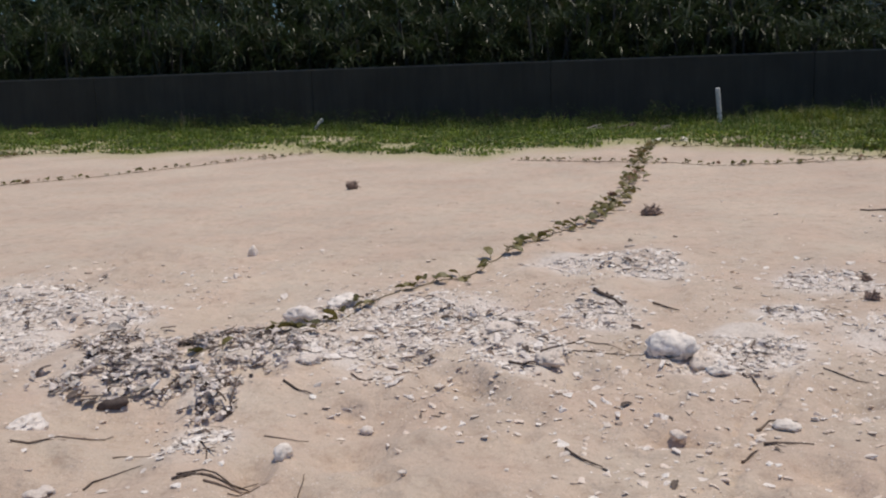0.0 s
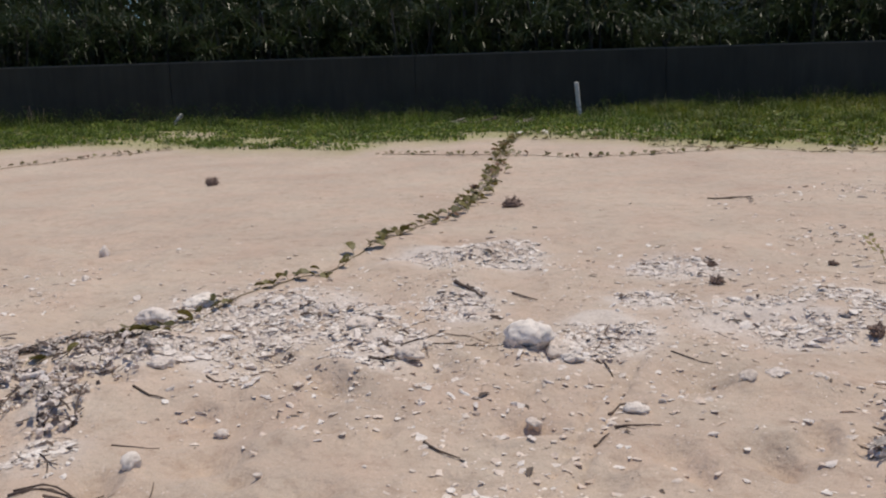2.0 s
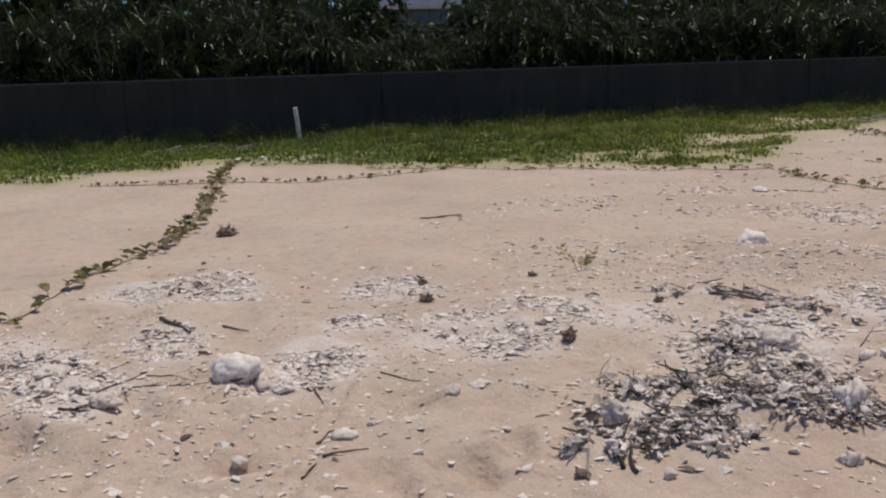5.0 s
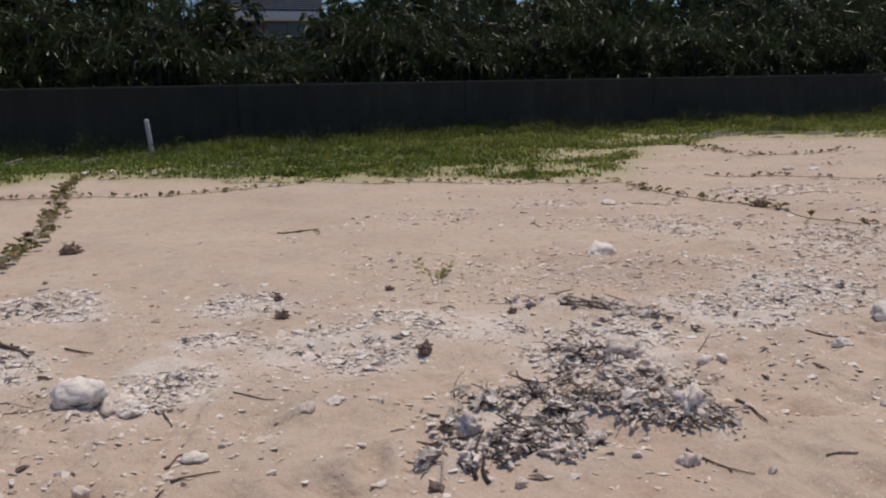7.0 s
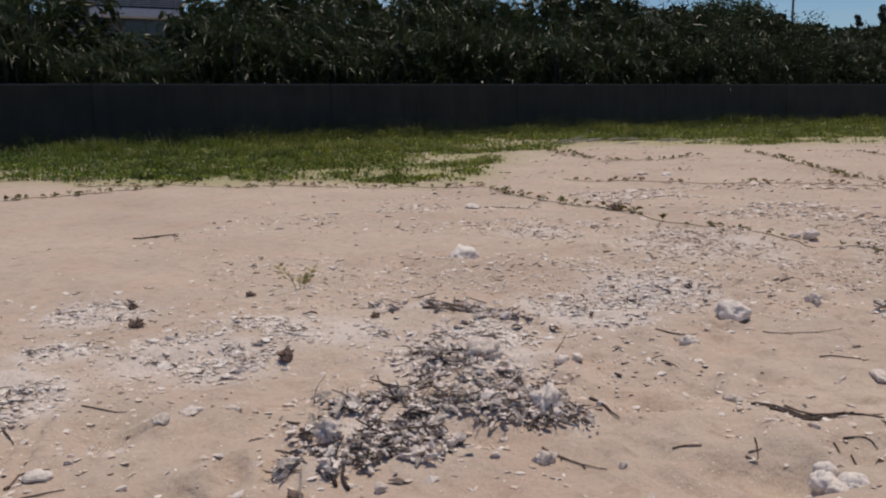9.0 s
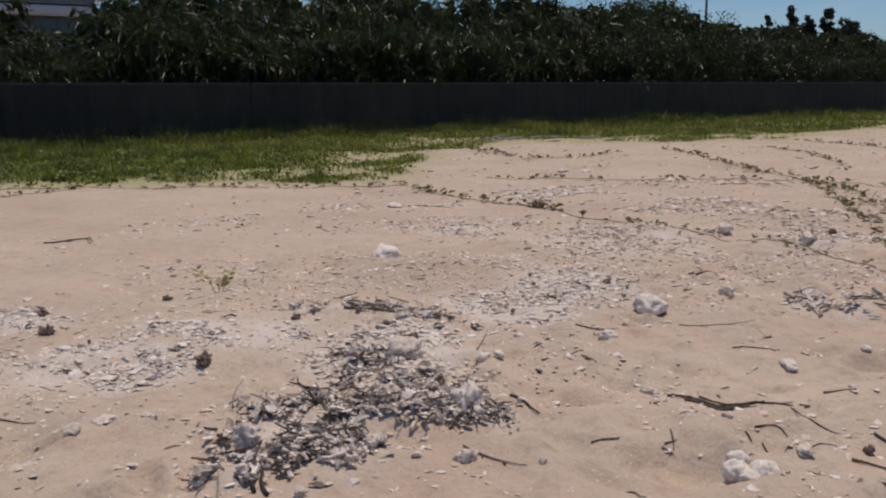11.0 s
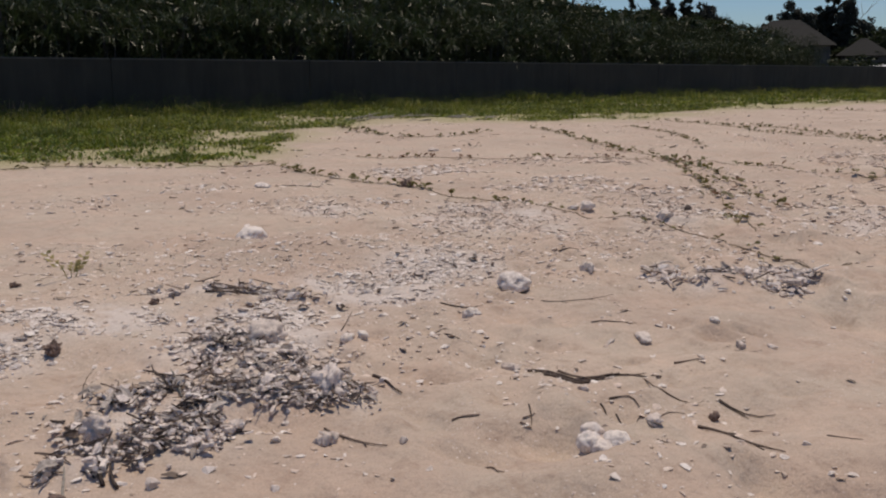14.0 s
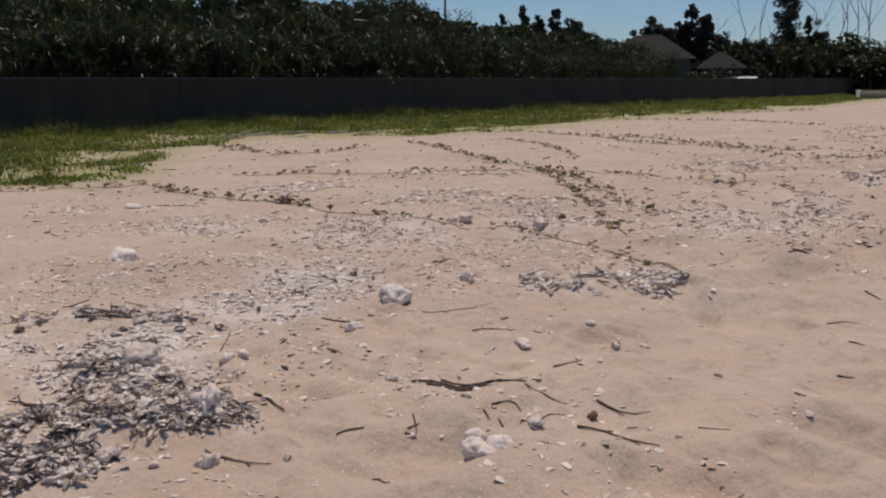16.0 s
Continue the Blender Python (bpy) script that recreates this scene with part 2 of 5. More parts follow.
def value_noise(x, y):
    xi, yi = np.floor(x).astype(int), np.floor(y).astype(int)
    u, v = x - xi, y - yi
    u, v = u * u * (3 - 2 * u), v * v * (3 - 2 * v)
    a, b = LATTICE[xi % 256, yi % 256], LATTICE[(xi + 1) % 256, yi % 256]
    c, d = LATTICE[xi % 256, (yi + 1) % 256], LATTICE[(xi + 1) % 256, (yi + 1) % 256]
    return (a * (1 - u) + b * u) * (1 - v) + (c * (1 - u) + d * u) * v - 0.5


def fbm(x, y, size, octaves=4, fall=0.5):
    total, amp, s = 0.0, 1.0, 1.0 / size
    for k in range(octaves):
        total = total + amp * value_noise(x * s + 17.3 * k + 90, y * s + 5.7 * k + 40)
        amp, s = amp * fall, s * 2.03
    return total


def tri_mesh(name, verts, tris, mat, smooth=False):
    me = bpy.data.meshes.new(name)
    verts, tris = np.asarray(verts, np.float32), np.asarray(tris, np.int32)
    me.vertices.add(len(verts))
    me.vertices.foreach_set("co", verts.ravel())
    me.loops.add(tris.size)
    me.loops.foreach_set("vertex_index", tris.ravel())
    me.polygons.add(len(tris))
    me.polygons.foreach_set("loop_start", np.arange(len(tris), dtype=np.int32) * 3)
    me.polygons.foreach_set("use_smooth", np.full(len(tris), smooth))
    me.update(calc_edges=True)
    me.materials.append(mat)
    return me


def bm_mesh(name, bm, mat, smooth=False):
    me = bpy.data.meshes.new(name)
    for f in bm.faces:
        f.smooth = smooth
    bm.to_mesh(me)
    bm.free()
    me.materials.append(mat)
    return me


def under(ob, parent):
    ob.parent = parent
    return ob


def part(name, bm, mat, parent, label="", smooth=False):
    ob = under(new(name, bm_mesh(name, bm, mat, smooth)), parent)
    return tagged(ob, label) if label else ob


def arrays(bm):
    bmesh.ops.triangulate(bm, faces=bm.faces[:])
    bm.verts.ensure_lookup_table()
    v = np.array([p.co[:] for p in bm.verts])
    f = np.array([[q.index for q in t.verts] for t in bm.faces])
    bm.free()
    return v, f


def scattered(variants, pos, turn, scale, tilt=0.5, rng=RNG):
    """Joined copies of the small shapes in variants: verts and tris."""
    n = len(pos)
    which = rng.integers(0, len(variants), n)
    a, b, c = turn, rng.normal(0, tilt, n), rng.normal(0, tilt, n)
    ca, sa, cb, sb, cc, sc = np.cos(a), np.sin(a), np.cos(b), np.sin(b), np.cos(c), np.sin(c)
    zero, one = np.zeros(n), np.ones(n)
    rz = np.array([[ca, -sa, zero], [sa, ca, zero], [zero, zero, one]]).transpose(2, 0, 1)
    rx = np.array([[one, zero, zero], [zero, cb, -sb], [zero, sb, cb]]).transpose(2, 0, 1)
    ry = np.array([[cc, zero, sc], [zero, one, zero], [-sc, zero, cc]]).transpose(2, 0, 1)
    rot = rz @ rx @ ry
    vs, fs, base = [], [], 0
    for k, (v, f) in enumerate(variants):
        i = np.where(which == k)[0]
        if not len(i):
            continue
        w = np.einsum("nij,vj->nvi", rot[i], v) * scale[i, None, None] + pos[i, None, :]
        vs.append(w.reshape(-1, 3))
        fs.append((f[None] + (np.arange(len(i)) * len(v))[:, None, None]).reshape(-1, 3) + base)
        base += len(i) * len(v)
    return np.concatenate(vs), np.concatenate(fs)


def hull_shape(seed, flat=0.6, long=1.3, points=14):
    r = random.Random(seed)
    bm = bmesh.new()
    for _ in range(points):
        d = Vector((r.gauss(0, 1), r.gauss(0, 1), r.gauss(0, 1))).normalized() * r.uniform(0.75, 1.1)
        bm.verts.new((d.x * 0.5 * long, d.y * 0.5, d.z * 0.5 * flat))
    bmesh.ops.convex_hull(bm, input=bm.verts[:])
    bmesh.ops.delete(bm, geom=[v for v in bm.verts if not v.link_faces], context="VERTS")
    return bm


def tube(bm, points, radii, sides=6):
    rings = []
    for i, p in enumerate(points):
        d = (points[min(i + 1, len(points) - 1)] - points[max(i - 1, 0)]).normalized()
        u = d.cross(Vector((0.31, 0.17, 0.94))).normalized()
        w = d.cross(u)
        rings.append([bm.verts.new(p + radii[i] * (math.cos(k * math.tau / sides) * u + math.sin(k * math.tau / sides) * w)) for k in range(sides)])
    for a, b in zip(rings, rings[1:]):
        for k in range(sides):
            bm.faces.new((a[k], a[(k + 1) % sides], b[(k + 1) % sides], b[k]))
    bm.faces.new(rings[0][::-1])
    bm.faces.new(rings[-1])


def branch_shape(seed):
    """A broken finger of branching coral, unit length."""
    r = random.Random(seed)
    bm = bmesh.new()
    pts = [Vector((-0.5 + k / 3, r.uniform(-0.08, 0.08), r.uniform(-0.06, 0.06))) for k in range(4)]
    tube(bm, pts, [r.uniform(0.1, 0.18) for _ in pts], 5)
    if seed % 2:
        tube(bm, [pts[1], pts[1] + Vector((0.2, 0.22, 0.05)), pts[1] + Vector((0.3, 0.36, 0.08))], [0.12, 0.1, 0.07], 4)
    return bm


def curl_shape(seed):
    """A dry curled leaf or strip of weed, unit length."""
    r = random.Random(seed)
    bm = bmesh.new()
    curve, w = r.uniform(-0.5, 0.7), r.uniform(0.07, 0.17)
    rows = []
    for k in range(5):
        s = k / 4
        prof = w * (0.35 + math.sin(math.pi * min(s + 0.12, 1)))
        z = curve * (s - s * s) + r.uniform(-0.03, 0.03)
        y = r.uniform(-0.06, 0.06)
        rows.append([bm.verts.new((s - 0.5, y - prof, z + 0.06)), bm.verts.new((s - 0.5, y, z)), bm.verts.new((s - 0.5, y + prof, z + 0.07))])
    for a, b in zip(rows, rows[1:]):
        for k in (0, 1):
            bm.faces.new((a[k], a[k + 1], b[k + 1], b[k]))
    return bm


def straw_shape(seed):
    r = random.Random(seed)
    bm = bmesh.new()
    pts = [Vector((-0.5 + k / 3, r.uniform(-0.07, 0.07), r.uniform(-0.05, 0.05))) for k in range(4)]
    tube(bm, pts, [0.022, 0.026, 0.022, 0.012], 4)
    return bm


def plate_shape(seed):
    """A broken, slightly bent plate of shell, bark or coral, unit length."""
    r = random.Random(seed)
    bm = bmesh.new()
    n, bend, wide, thick = 7, r.uniform(-0.35, 0.45), r.uniform(0.4, 0.75), r.uniform(0.05, 0.1)
    rings = [[], []]
    for k in range(n):
        a, q = (k + r.uniform(-0.3, 0.3)) * math.tau / n, r.uniform(0.38, 0.56)
        x, y = q * math.cos(a), q * math.sin(a) * wide
        z = bend * (x * x + y * y) + r.uniform(-0.02, 0.02)
        rings[0].append(bm.verts.new((x, y, z + thick)))
        rings[1].append(bm.verts.new((x * 0.95, y * 0.95, z)))
    mid = [bm.verts.new((0, 0, thick + r.uniform(0, 0.05))), bm.verts.new((0, 0, 0))]
    for k in range(n):
        m = (k + 1) % n
        bm.faces.new((rings[0][k], rings[0][m], mid[0]))
        bm.faces.new((rings[1][m], rings[1][k], mid[1]))
        bm.faces.new((rings[1][k], rings[1][m], rings[0][m], rings[0][k]))
    return bm


PLATE_V = [arrays(plate_shape(s)) for s in range(8)]
CHIP_V = [arrays(hull_shape(s, 0.26 + 0.04 * s, 1.0 + 0.17 * s, 8)) for s in range(6)]
LUMP_V = [arrays(hull_shape(20 + s, 0.7, 1.25, 12)) for s in range(6)]
FINGER_V = [arrays(branch_shape(s)) for s in range(6)]
CURL_V = [arrays(curl_shape(s)) for s in range(8)]
STRAW_V = [arrays(straw_shape(s)) for s in range(6)]

# ---- plan of the beach: places of stones, rubble, drift, dents and twigs ----
ROCKS_A = [
    (0.04, 4.82, 0.245, 0.14),
    (0.2, 4.7, 0.17, 0.09),
    (0.26, 4.51, 0.13, 0.08),
    (-1.56, 3.28, 0.091, 0.059),
    (-2.85, 3.47, 0.249, 0.095),
    (-2.41, 2.91, 0.149, 0.051),
    (-3.47, 7.69, 0.102, 0.112),
    (-2.22, 5.46, 0.272, 0.125),
    (-2.1, 5.91, 0.246, 0.085),
    (-0.6, 4.58, 0.17, 0.09),
    (0.46, 3.8, 0.117, 0.042),
    (0.01, 3.71, 0.098, 0.056),
    (1.19, 4.25, 0.158, 0.019),
    (1.01, 4.1, 0.105, 0.047),
    (1.57, 3.49, 0.135, 0.095),
    (2.54, 3.23, 0.163, 0.117),
]
ROCKS_B = [
    (2.74, 4.06, 0.23, 0.12),
    (2.26, 2.89, 0.097, 0.064),
    (3.22, 3.99, 0.108, 0.07),
    (3.3, 3.96, 0.083, 0.051),
    (4.68, 7.33, 0.32, 0.16),
    (4.9, 4.26, 0.27, 0.135),
    (4.09, 3.89, 0.122, 0.068),
    (3.57, 3.07, 0.112, 0.039),
    (3.27, 2, 0.104, 0.038),
    (4.75, 2.43, 0.084, 0.042),
    (4.5, 2.9, 0.137, 0.046),
    (5, 2.74, 0.083, 0.035),
    (4.93, 2.34, 0.085, 0.026),
    (5.69, 4.19, 0.086, 0.078),
    (8.38, 6.32, 0.216, 0.127),
    (8.28, 6.43, 0.165, 0.064),
]
ROCKS_C = [
    (-0.9, 5.08, 0.19, 0.06),
    (-1.85, 4.47, 0.16, 0.05),
    (8.89, 5.64, 0.165, 0.076),
    (8.18, 5.18, 0.21, 0.117),
    (12.3, 13.04, 0.224, 0.082),
    (0.64, 20.18, 0.263, 0.084),
    (1.18, 20.21, 0.333, 0.095),
    (6.81, 10.44, 0.298, 0.067),
    (12.69, 12.84, 0.26, 0.087),
    (-0.3, 5.46, 0.136, 0.075),
    (-0.9, 5.18, 0.197, 0.046),
    (5.66, 4.23, 0.081, 0.089),
    (7.4, 2.16, 0.104, 0.035),
    (-3.18, 6.64, 0.071, 0.044),
    (-3.33, 5.3, 0.095, 0.073),
    (-1.35, 3.78, 0.071, 0.036),
]
ROCKS = ROCKS_A + ROCKS_B + ROCKS_C
RUBBLE_A = [
    (-4.24, 5.55, 0.49, 0.98, 35),
    (-3.4, 5.43, 0.15, 0.39, 30),
    (-1.73, 5.33, 0.47, 0.75, 15),
    (-2.04, 4.76, 0.32, 0.27, 20),
    (-1.04, 5.46, 0.29, 0.51, 8),
    (-0.76, 4.81, 0.24, 0.34, 6),
    (-0.6, 7.23, 0.35, 0.29, 3),
    (0.01, 7.16, 0.26, 0.47, -2),
    (-0.35, 5.68, 0.21, 0.43, 1),
    (0.22, 4.78, 0.23, 0.28, -6),
    (0.51, 5.01, 0.24, 0.35, -8),
    (1.22, 6.7, 0.33, 0.38, -10),
    (1.52, 5.29, 0.43, 0.37, -16),
    (0.82, 5.71, 0.23, 0.2, -8),
    (2.32, 5.49, 0.49, 0.33, -23),
    (2.85, 4.45, 0.42, 0.55, -33),
    (3.2, 4.85, 0.3, 0.35, -38),
]
RUBBLE_B = [
    (4.2, 4.97, 0.42, 0.45, -40),
    (4.99, 5.17, 0.43, 0.53, -44),
    (6.2, 8.2, 0.35, 0.4, -37),
    (7.08, 6.6, 0.71, 0.84, -46),
    (8.69, 5.55, 0.34, 1.04, -57),
    (16.34, 6.35, 0.83, 1.55, -68),
    (28.97, 7.34, 1.23, 4.88, -76),
    (9.99, 3.6, 0.47, 0.67, -70),
    (-2.05, 3.47, 0.16, 0.22, 27),
]
RUBBLE = RUBBLE_A + RUBBLE_B
DRIFT = [
    ('A', -2.82, 4.33, 0.45, 0.54, 30),
    ('A', -2.33, 4.64, 0.41, 0.36, 24),
    ('A', -2.21, 4, 0.17, 0.29, 26),
    ('B', 1.82, 3.46, 0.37, 0.4, -27),
    ('B', 2.43, 3.48, 0.29, 0.33, -34),
    ('B', 2.55, 3.17, 0.15, 0.23, -38),
    ('B', 1.4, 3.33, 0.14, 0.19, -22),
    ('B', 2.6, 4.2, 0.28, 0.32, -32),
    ('B', 2.61, 3.79, 0.38, 0.16, -34),
    ('C', 5.9, 3.68, 0.3, 0.17, 42),
    ('C', 6.39, 3.04, 0.44, 0.28, 20),
    ('C', 6.11, 3.34, 0.2, 0.13, -48),
    ('C', 5.8, 3.27, 0.14, 0.14, -48),
    ('C', 6.28, 3.50, 0.14, 0.2, -48),
    ('D', 3.05, 5.72, 0.16, 0.1, -48),
    ('D', 3.45, 5.34, 0.34, 0.22, -48),
    ('D', 3.25, 5.6, 0.14, 0.14, -48),
    ('D', 3.68, 5.08, 0.14, 0.18, -48),
    ('E', 11.7, 3.58, 0.43, 0.79, -73),
    ('F', 15.32, 3.76, 0.52, 0.73, -76),
]
DENTS_A = [
    (4.25, 3.69, 0.12, 0.18, -48),
    (3.09, 2.67, 0.13, 0.17, -48),
    (2.97, 2.27, 0.14, 0.15, -51),
    (3.59, 3.36, 0.12, 0.22, -46),
    (3.24, 1.49, 0.13, 0.12, -64),
    (3.6, 0.96, 0.12, 0.11, -74),
    (3.71, 1.15, 0.07, 0.08, -72),
    (4.14, 0.92, 0.12, 0.14, -77),
    (4.24, 1.11, 0.1, 0.12, -74),
    (-0.93, 4.22, 0.12, 0.17, 9),
    (-0.44, 4.33, 0.14, 0.17, 2),
    (-0.87, 3.71, 0.12, 0.13, 9),
    (-0.04, 3.63, 0.12, 0.08, -3),
    (1.14, 3.52, 0.07, 0.11, -20),
    (0.75, 4.13, 0.16, 0.16, -12),
    (0.9, 3.37, 0.16, 0.12, -17),
]
DENTS_B = [
    (0.86, 4.32, 0.16, 0.18, -11),
    (1.71, 4.28, 0.23, 0.24, -22),
    (4.76, 1.22, 0.17, 0.17, -75),
    (3.38, 2.24, 0.15, 0.16, -56),
    (-1.32, 3.42, 0.14, 0.13, 17),
    (3.13, 3.18, 0.16, 0.16, -45),
    (3.32, 1.27, 0.11, 0.08, -68),
    (3.89, 3.51, 0.14, 0.18, -48),
    (-1.04, 4.24, 0.16, 0.14, 12),
    (3, 3.88, 0.12, 0.16, -37),
]
DENTS = DENTS_A + DENTS_B
TWIGS_A = [
    (-0.3, 6.03, -58, 0.36, 0.05, 0.02),
    (0.07, 5.91, -51, 0.24, 0, 0.011),
    (-0.37, 3.43, -44, 0.21, -0.1, 0.009),
    (0.42, 3.82, 28, 0.2, 0.25, 0.008),
    (0.43, 3.6, 1, 0.19, 0.08, 0.009),
    (0.27, 3.51, 33, 0.08, 0, 0.008),
    (-2.62, 3.41, 69, 0.5, -0.1, 0.006),
    (-2.2, 3.08, 57, 0.25, 0.27, 0.005),
    (-2.27, 3.37, 60, 0.2, 0.16, 0.004),
    (-2, 3.31, -41, 0.36, 0.19, 0.007),
    (-1.79, 3.08, 21, 0.29, 0.01, 0.008),
    (-1.76, 3.11, 26, 0.28, -0.04, 0.007),
    (-1.83, 3.1, 14, 0.2, 0.03, 0.006),
    (-1.72, 3.08, 30, 0.18, 0.03, 0.006),
    (-1.63, 3.06, 10, 0.16, 0, 0.004),
    (-1.43, 3.08, 97, 0.21, 0, 0.005),
    (-1.66, 3.57, 19, 0.19, 0, 0.004),
]
TWIGS_B = [
    (-1.42, 4.37, -15, 0.4, -0.18, 0.006),
    (-0.37, 4.8, 4, 0.54, 0.27, 0.006),
    (-0.3, 4.81, 2, 0.43, -0.03, 0.005),
    (-1.78, 4.08, -28, 0.22, 0, 0.008),
    (-2.37, 2.89, -25, 0.09, 0, 0.012),
    (-2.66, 4.64, -45, 0.47, 0.09, 0.006),
    (-0.73, 4.56, -22, 0.15, 0, 0.01),
    (2.51, 10.03, -41, 0.45, 0.46, 0.011),
    (0.85, 4.52, -24, 0.21, 0, 0.005),
    (-1.33, 4.32, -12, 0.24, 0, 0.005),
    (0.43, 4.81, -107, 0.36, 0, 0.008),
    (0.4, 4.42, -78, 0.26, 0, 0.01),
    (4.22, 4.08, -43, 0.29, -0.2, 0.007),
    (3.66, 2.82, -67, 0.34, -0.1, 0.009),
    (3.72, 2.52, -79, 0.4, 0.26, 0.009),
]
TWIGS_C = [
    (3.78, 2.65, -64, 0.24, 0, 0.007),
    (3.89, 2.54, -14, 0.17, 0, 0.006),
    (3.6, 2.71, -27, 0.2, 0, 0.007),
    (3.67, 2.65, -1, 0.24, 0, 0.006),
    (3.6, 2.68, -66, 0.16, 0, 0.006),
    (3.48, 2.3, -70, 0.14, 0.4, 0.006),
    (3.43, 2.24, -55, 0.11, -0.84, 0.005),
    (3.36, 2.32, -123, 0.1, 0, 0.006),
    (3.88, 1.98, -97, 0.16, 0, 0.006),
    (3.72, 2.21, -65, 0.16, -0.11, 0.004),
    (2.99, 2.44, -17, 0.06, 0, 0.005),
    (3.01, 2.45, -130, 0.11, 0, 0.005),
    (2.81, 2.61, -27, 0.08, 0, 0.007),
    (2.58, 2.26, -100, 0.13, 0, 0.007),
    (4.6, 3.18, -42, 0.27, 0.14, 0.006),
]
TWIGS_D = [
    (4.97, 3.75, -45, 0.48, -0.17, 0.004),
    (3.65, 3.71, -76, 0.13, 0, 0.006),
    (3.64, 3.58, -53, 0.09, 0, 0.005),
    (3.08, 2.98, -5, 0.17, 0, 0.004),
    (2.79, 2.62, -32, 0.12, 0, 0.006),
    (2.95, 2.42, -60, 0.05, 0, 0.006),
    (2.36, 2.83, -83, 0.36, -0.05, 0.007),
    (2.81, 3.16, -90, 0.2, 0, 0.012),
    (3.48, 1.73, -81, 0.36, 0.03, 0.009),
    (3.92, 1.94, -81, 0.26, -0.12, 0.006),
    (4.24, 2.44, -64, 0.15, 0, 0.008),
    (3.82, 1.45, -52, 0.14, 0, 0.004),
    (3.31, 1.15, -23, 0.08, 0, 0.009),
    (5.47, 1.32, -98, 0.09, 0, 0.006),
    (4.95, 1.23, -100, 0.09, 0, 0.006),
]
TWIGS_E = [
    (4.47, 1.3, -117, 0.07, 0, 0.006),
    (6.31, 1.63, -62, 0.19, 0, 0.004),
    (7.06, 2.79, -47, 0.18, 0, 0.004),
    (6.98, 1.62, -121, 0.15, 0, 0.009),
    (7.53, 3.22, -86, 0.64, -0, 0.004),
    (8.14, 3.14, -132, 0.3, 0, 0.008),
    (3.49, 2.08, -6, 0.24, 0, 0.006),
    (3.71, 2.21, -68, 0.15, 0, 0.004),
    (7.88, 2.4, -40, 0.21, 0, 0.018),
    (6.22, 4.83, -20, 0.2, 0, 0.01),
    (2.45, 10.19, -3, 0.35, 0, 0.01),
    (7.17, 10.12, -54, 0.53, 0, 0.008),
]
TWIGS = TWIGS_A + TWIGS_B + TWIGS_C + TWIGS_D + TWIGS_E
VINE_MAIN = [(0.67, 20.08), (0.27, 17.63), (0.04, 13.77), (-0.18, 11.54), (-0.42, 9.72), (-0.78, 8.67), (-1.15, 7.69), (-1.38, 6.99), (-1.67, 6.39), (-1.95, 5.86), (-2.08, 5.28), (-2.39, 4.95), (-2.43, 4.56), (-2.51, 4.33)]
VINE_WEST = [(-10.44, 13.01), (-9.89, 13.97), (-9.21, 14.94), (-8.45, 16.01), (-7.53, 17.31), (-6.59, 19.09)]
VINE_WEST2 = [(-14.03, 18.45), (-13.85, 19.85), (-13.23, 20.51)]
VINE_MID = [(-1.92, 15.81), (-1.09, 15.57), (-0.25, 15.34), (0.71, 14.83), (1.7, 14.68), (2.85, 15.12), (3.94, 15.58)]
VINE_MID2 = [(0.83, 18.55), (1.87, 18.3), (2.79, 17.7), (3.19, 16.78)]
VINE_EDGE = [(2.78, 16.3), (3.85, 15.77), (4.88, 15.15), (5.96, 14.72), (7.07, 13.91), (7.99, 12.9), (8.54, 12.84)]
VINE_EAST = [(8.68, 13.22), (8.22, 11.67), (7.99, 10.3), (8.19, 9.19), (8, 8.06), (8.2, 7.23)]
VINE_EAST_B = [(8, 7.12), (8.09, 6.6), (7.95, 5.85), (8, 5.31), (7.82, 4.65), (7.58, 3.91), (7.49, 3.42), (7.5, 2.97)]
VINE_EAST_C = [(10.39, 12.86), (11.09, 12.19), (11.75, 11.18), (12.9, 10.6), (13.74, 9.71), (14.21, 8.58)]
VINE_BIG = [(18.55, 16.08), (17.31, 13.93), (15.7, 11.56), (14.65, 9.84), (13.83, 8.57), (12.84, 7.43), (11.09, 5.79), (10.12, 4.68)]
VINE_BIG2 = [(14.13, 9.12), (12.33, 7.42), (10.42, 5.92), (9.24, 4.97), (8.17, 4.16)]
VINE_LONG = [(14.21, 8.58), (14.46, 7.6), (13.98, 6.53), (13.98, 5.41), (13.44, 4.37), (12.81, 2.96)]
VINE_FAR1 = [(21.27, 14.92), (20.26, 13.14), (17.08, 9.93)]
VINE_FAR2 = [(24.81, 16.12), (23.62, 13.6), (21.76, 10.56), (21.34, 8.34), (19.12, 6.06), (19.25, 4.53)]
VINE_FAR3 = [(24.73, 13.48), (23.13, 10.59), (21.53, 8.01), (21.68, 6.64), (21.92, 5.19)]
VINE_FAR4 = [(33.98, 20.72), (35.98, 17.82), (36.81, 14.51), (34.1, 10.35)]
VINE_FAR5 = [(42.77, 20.91), (46.66, 18.43), (51.93, 15.85)]
VINE_LINE = [(15.26, 19.93), (14.16, 16.86), (14.94, 15.44), (16.54, 15.72)]

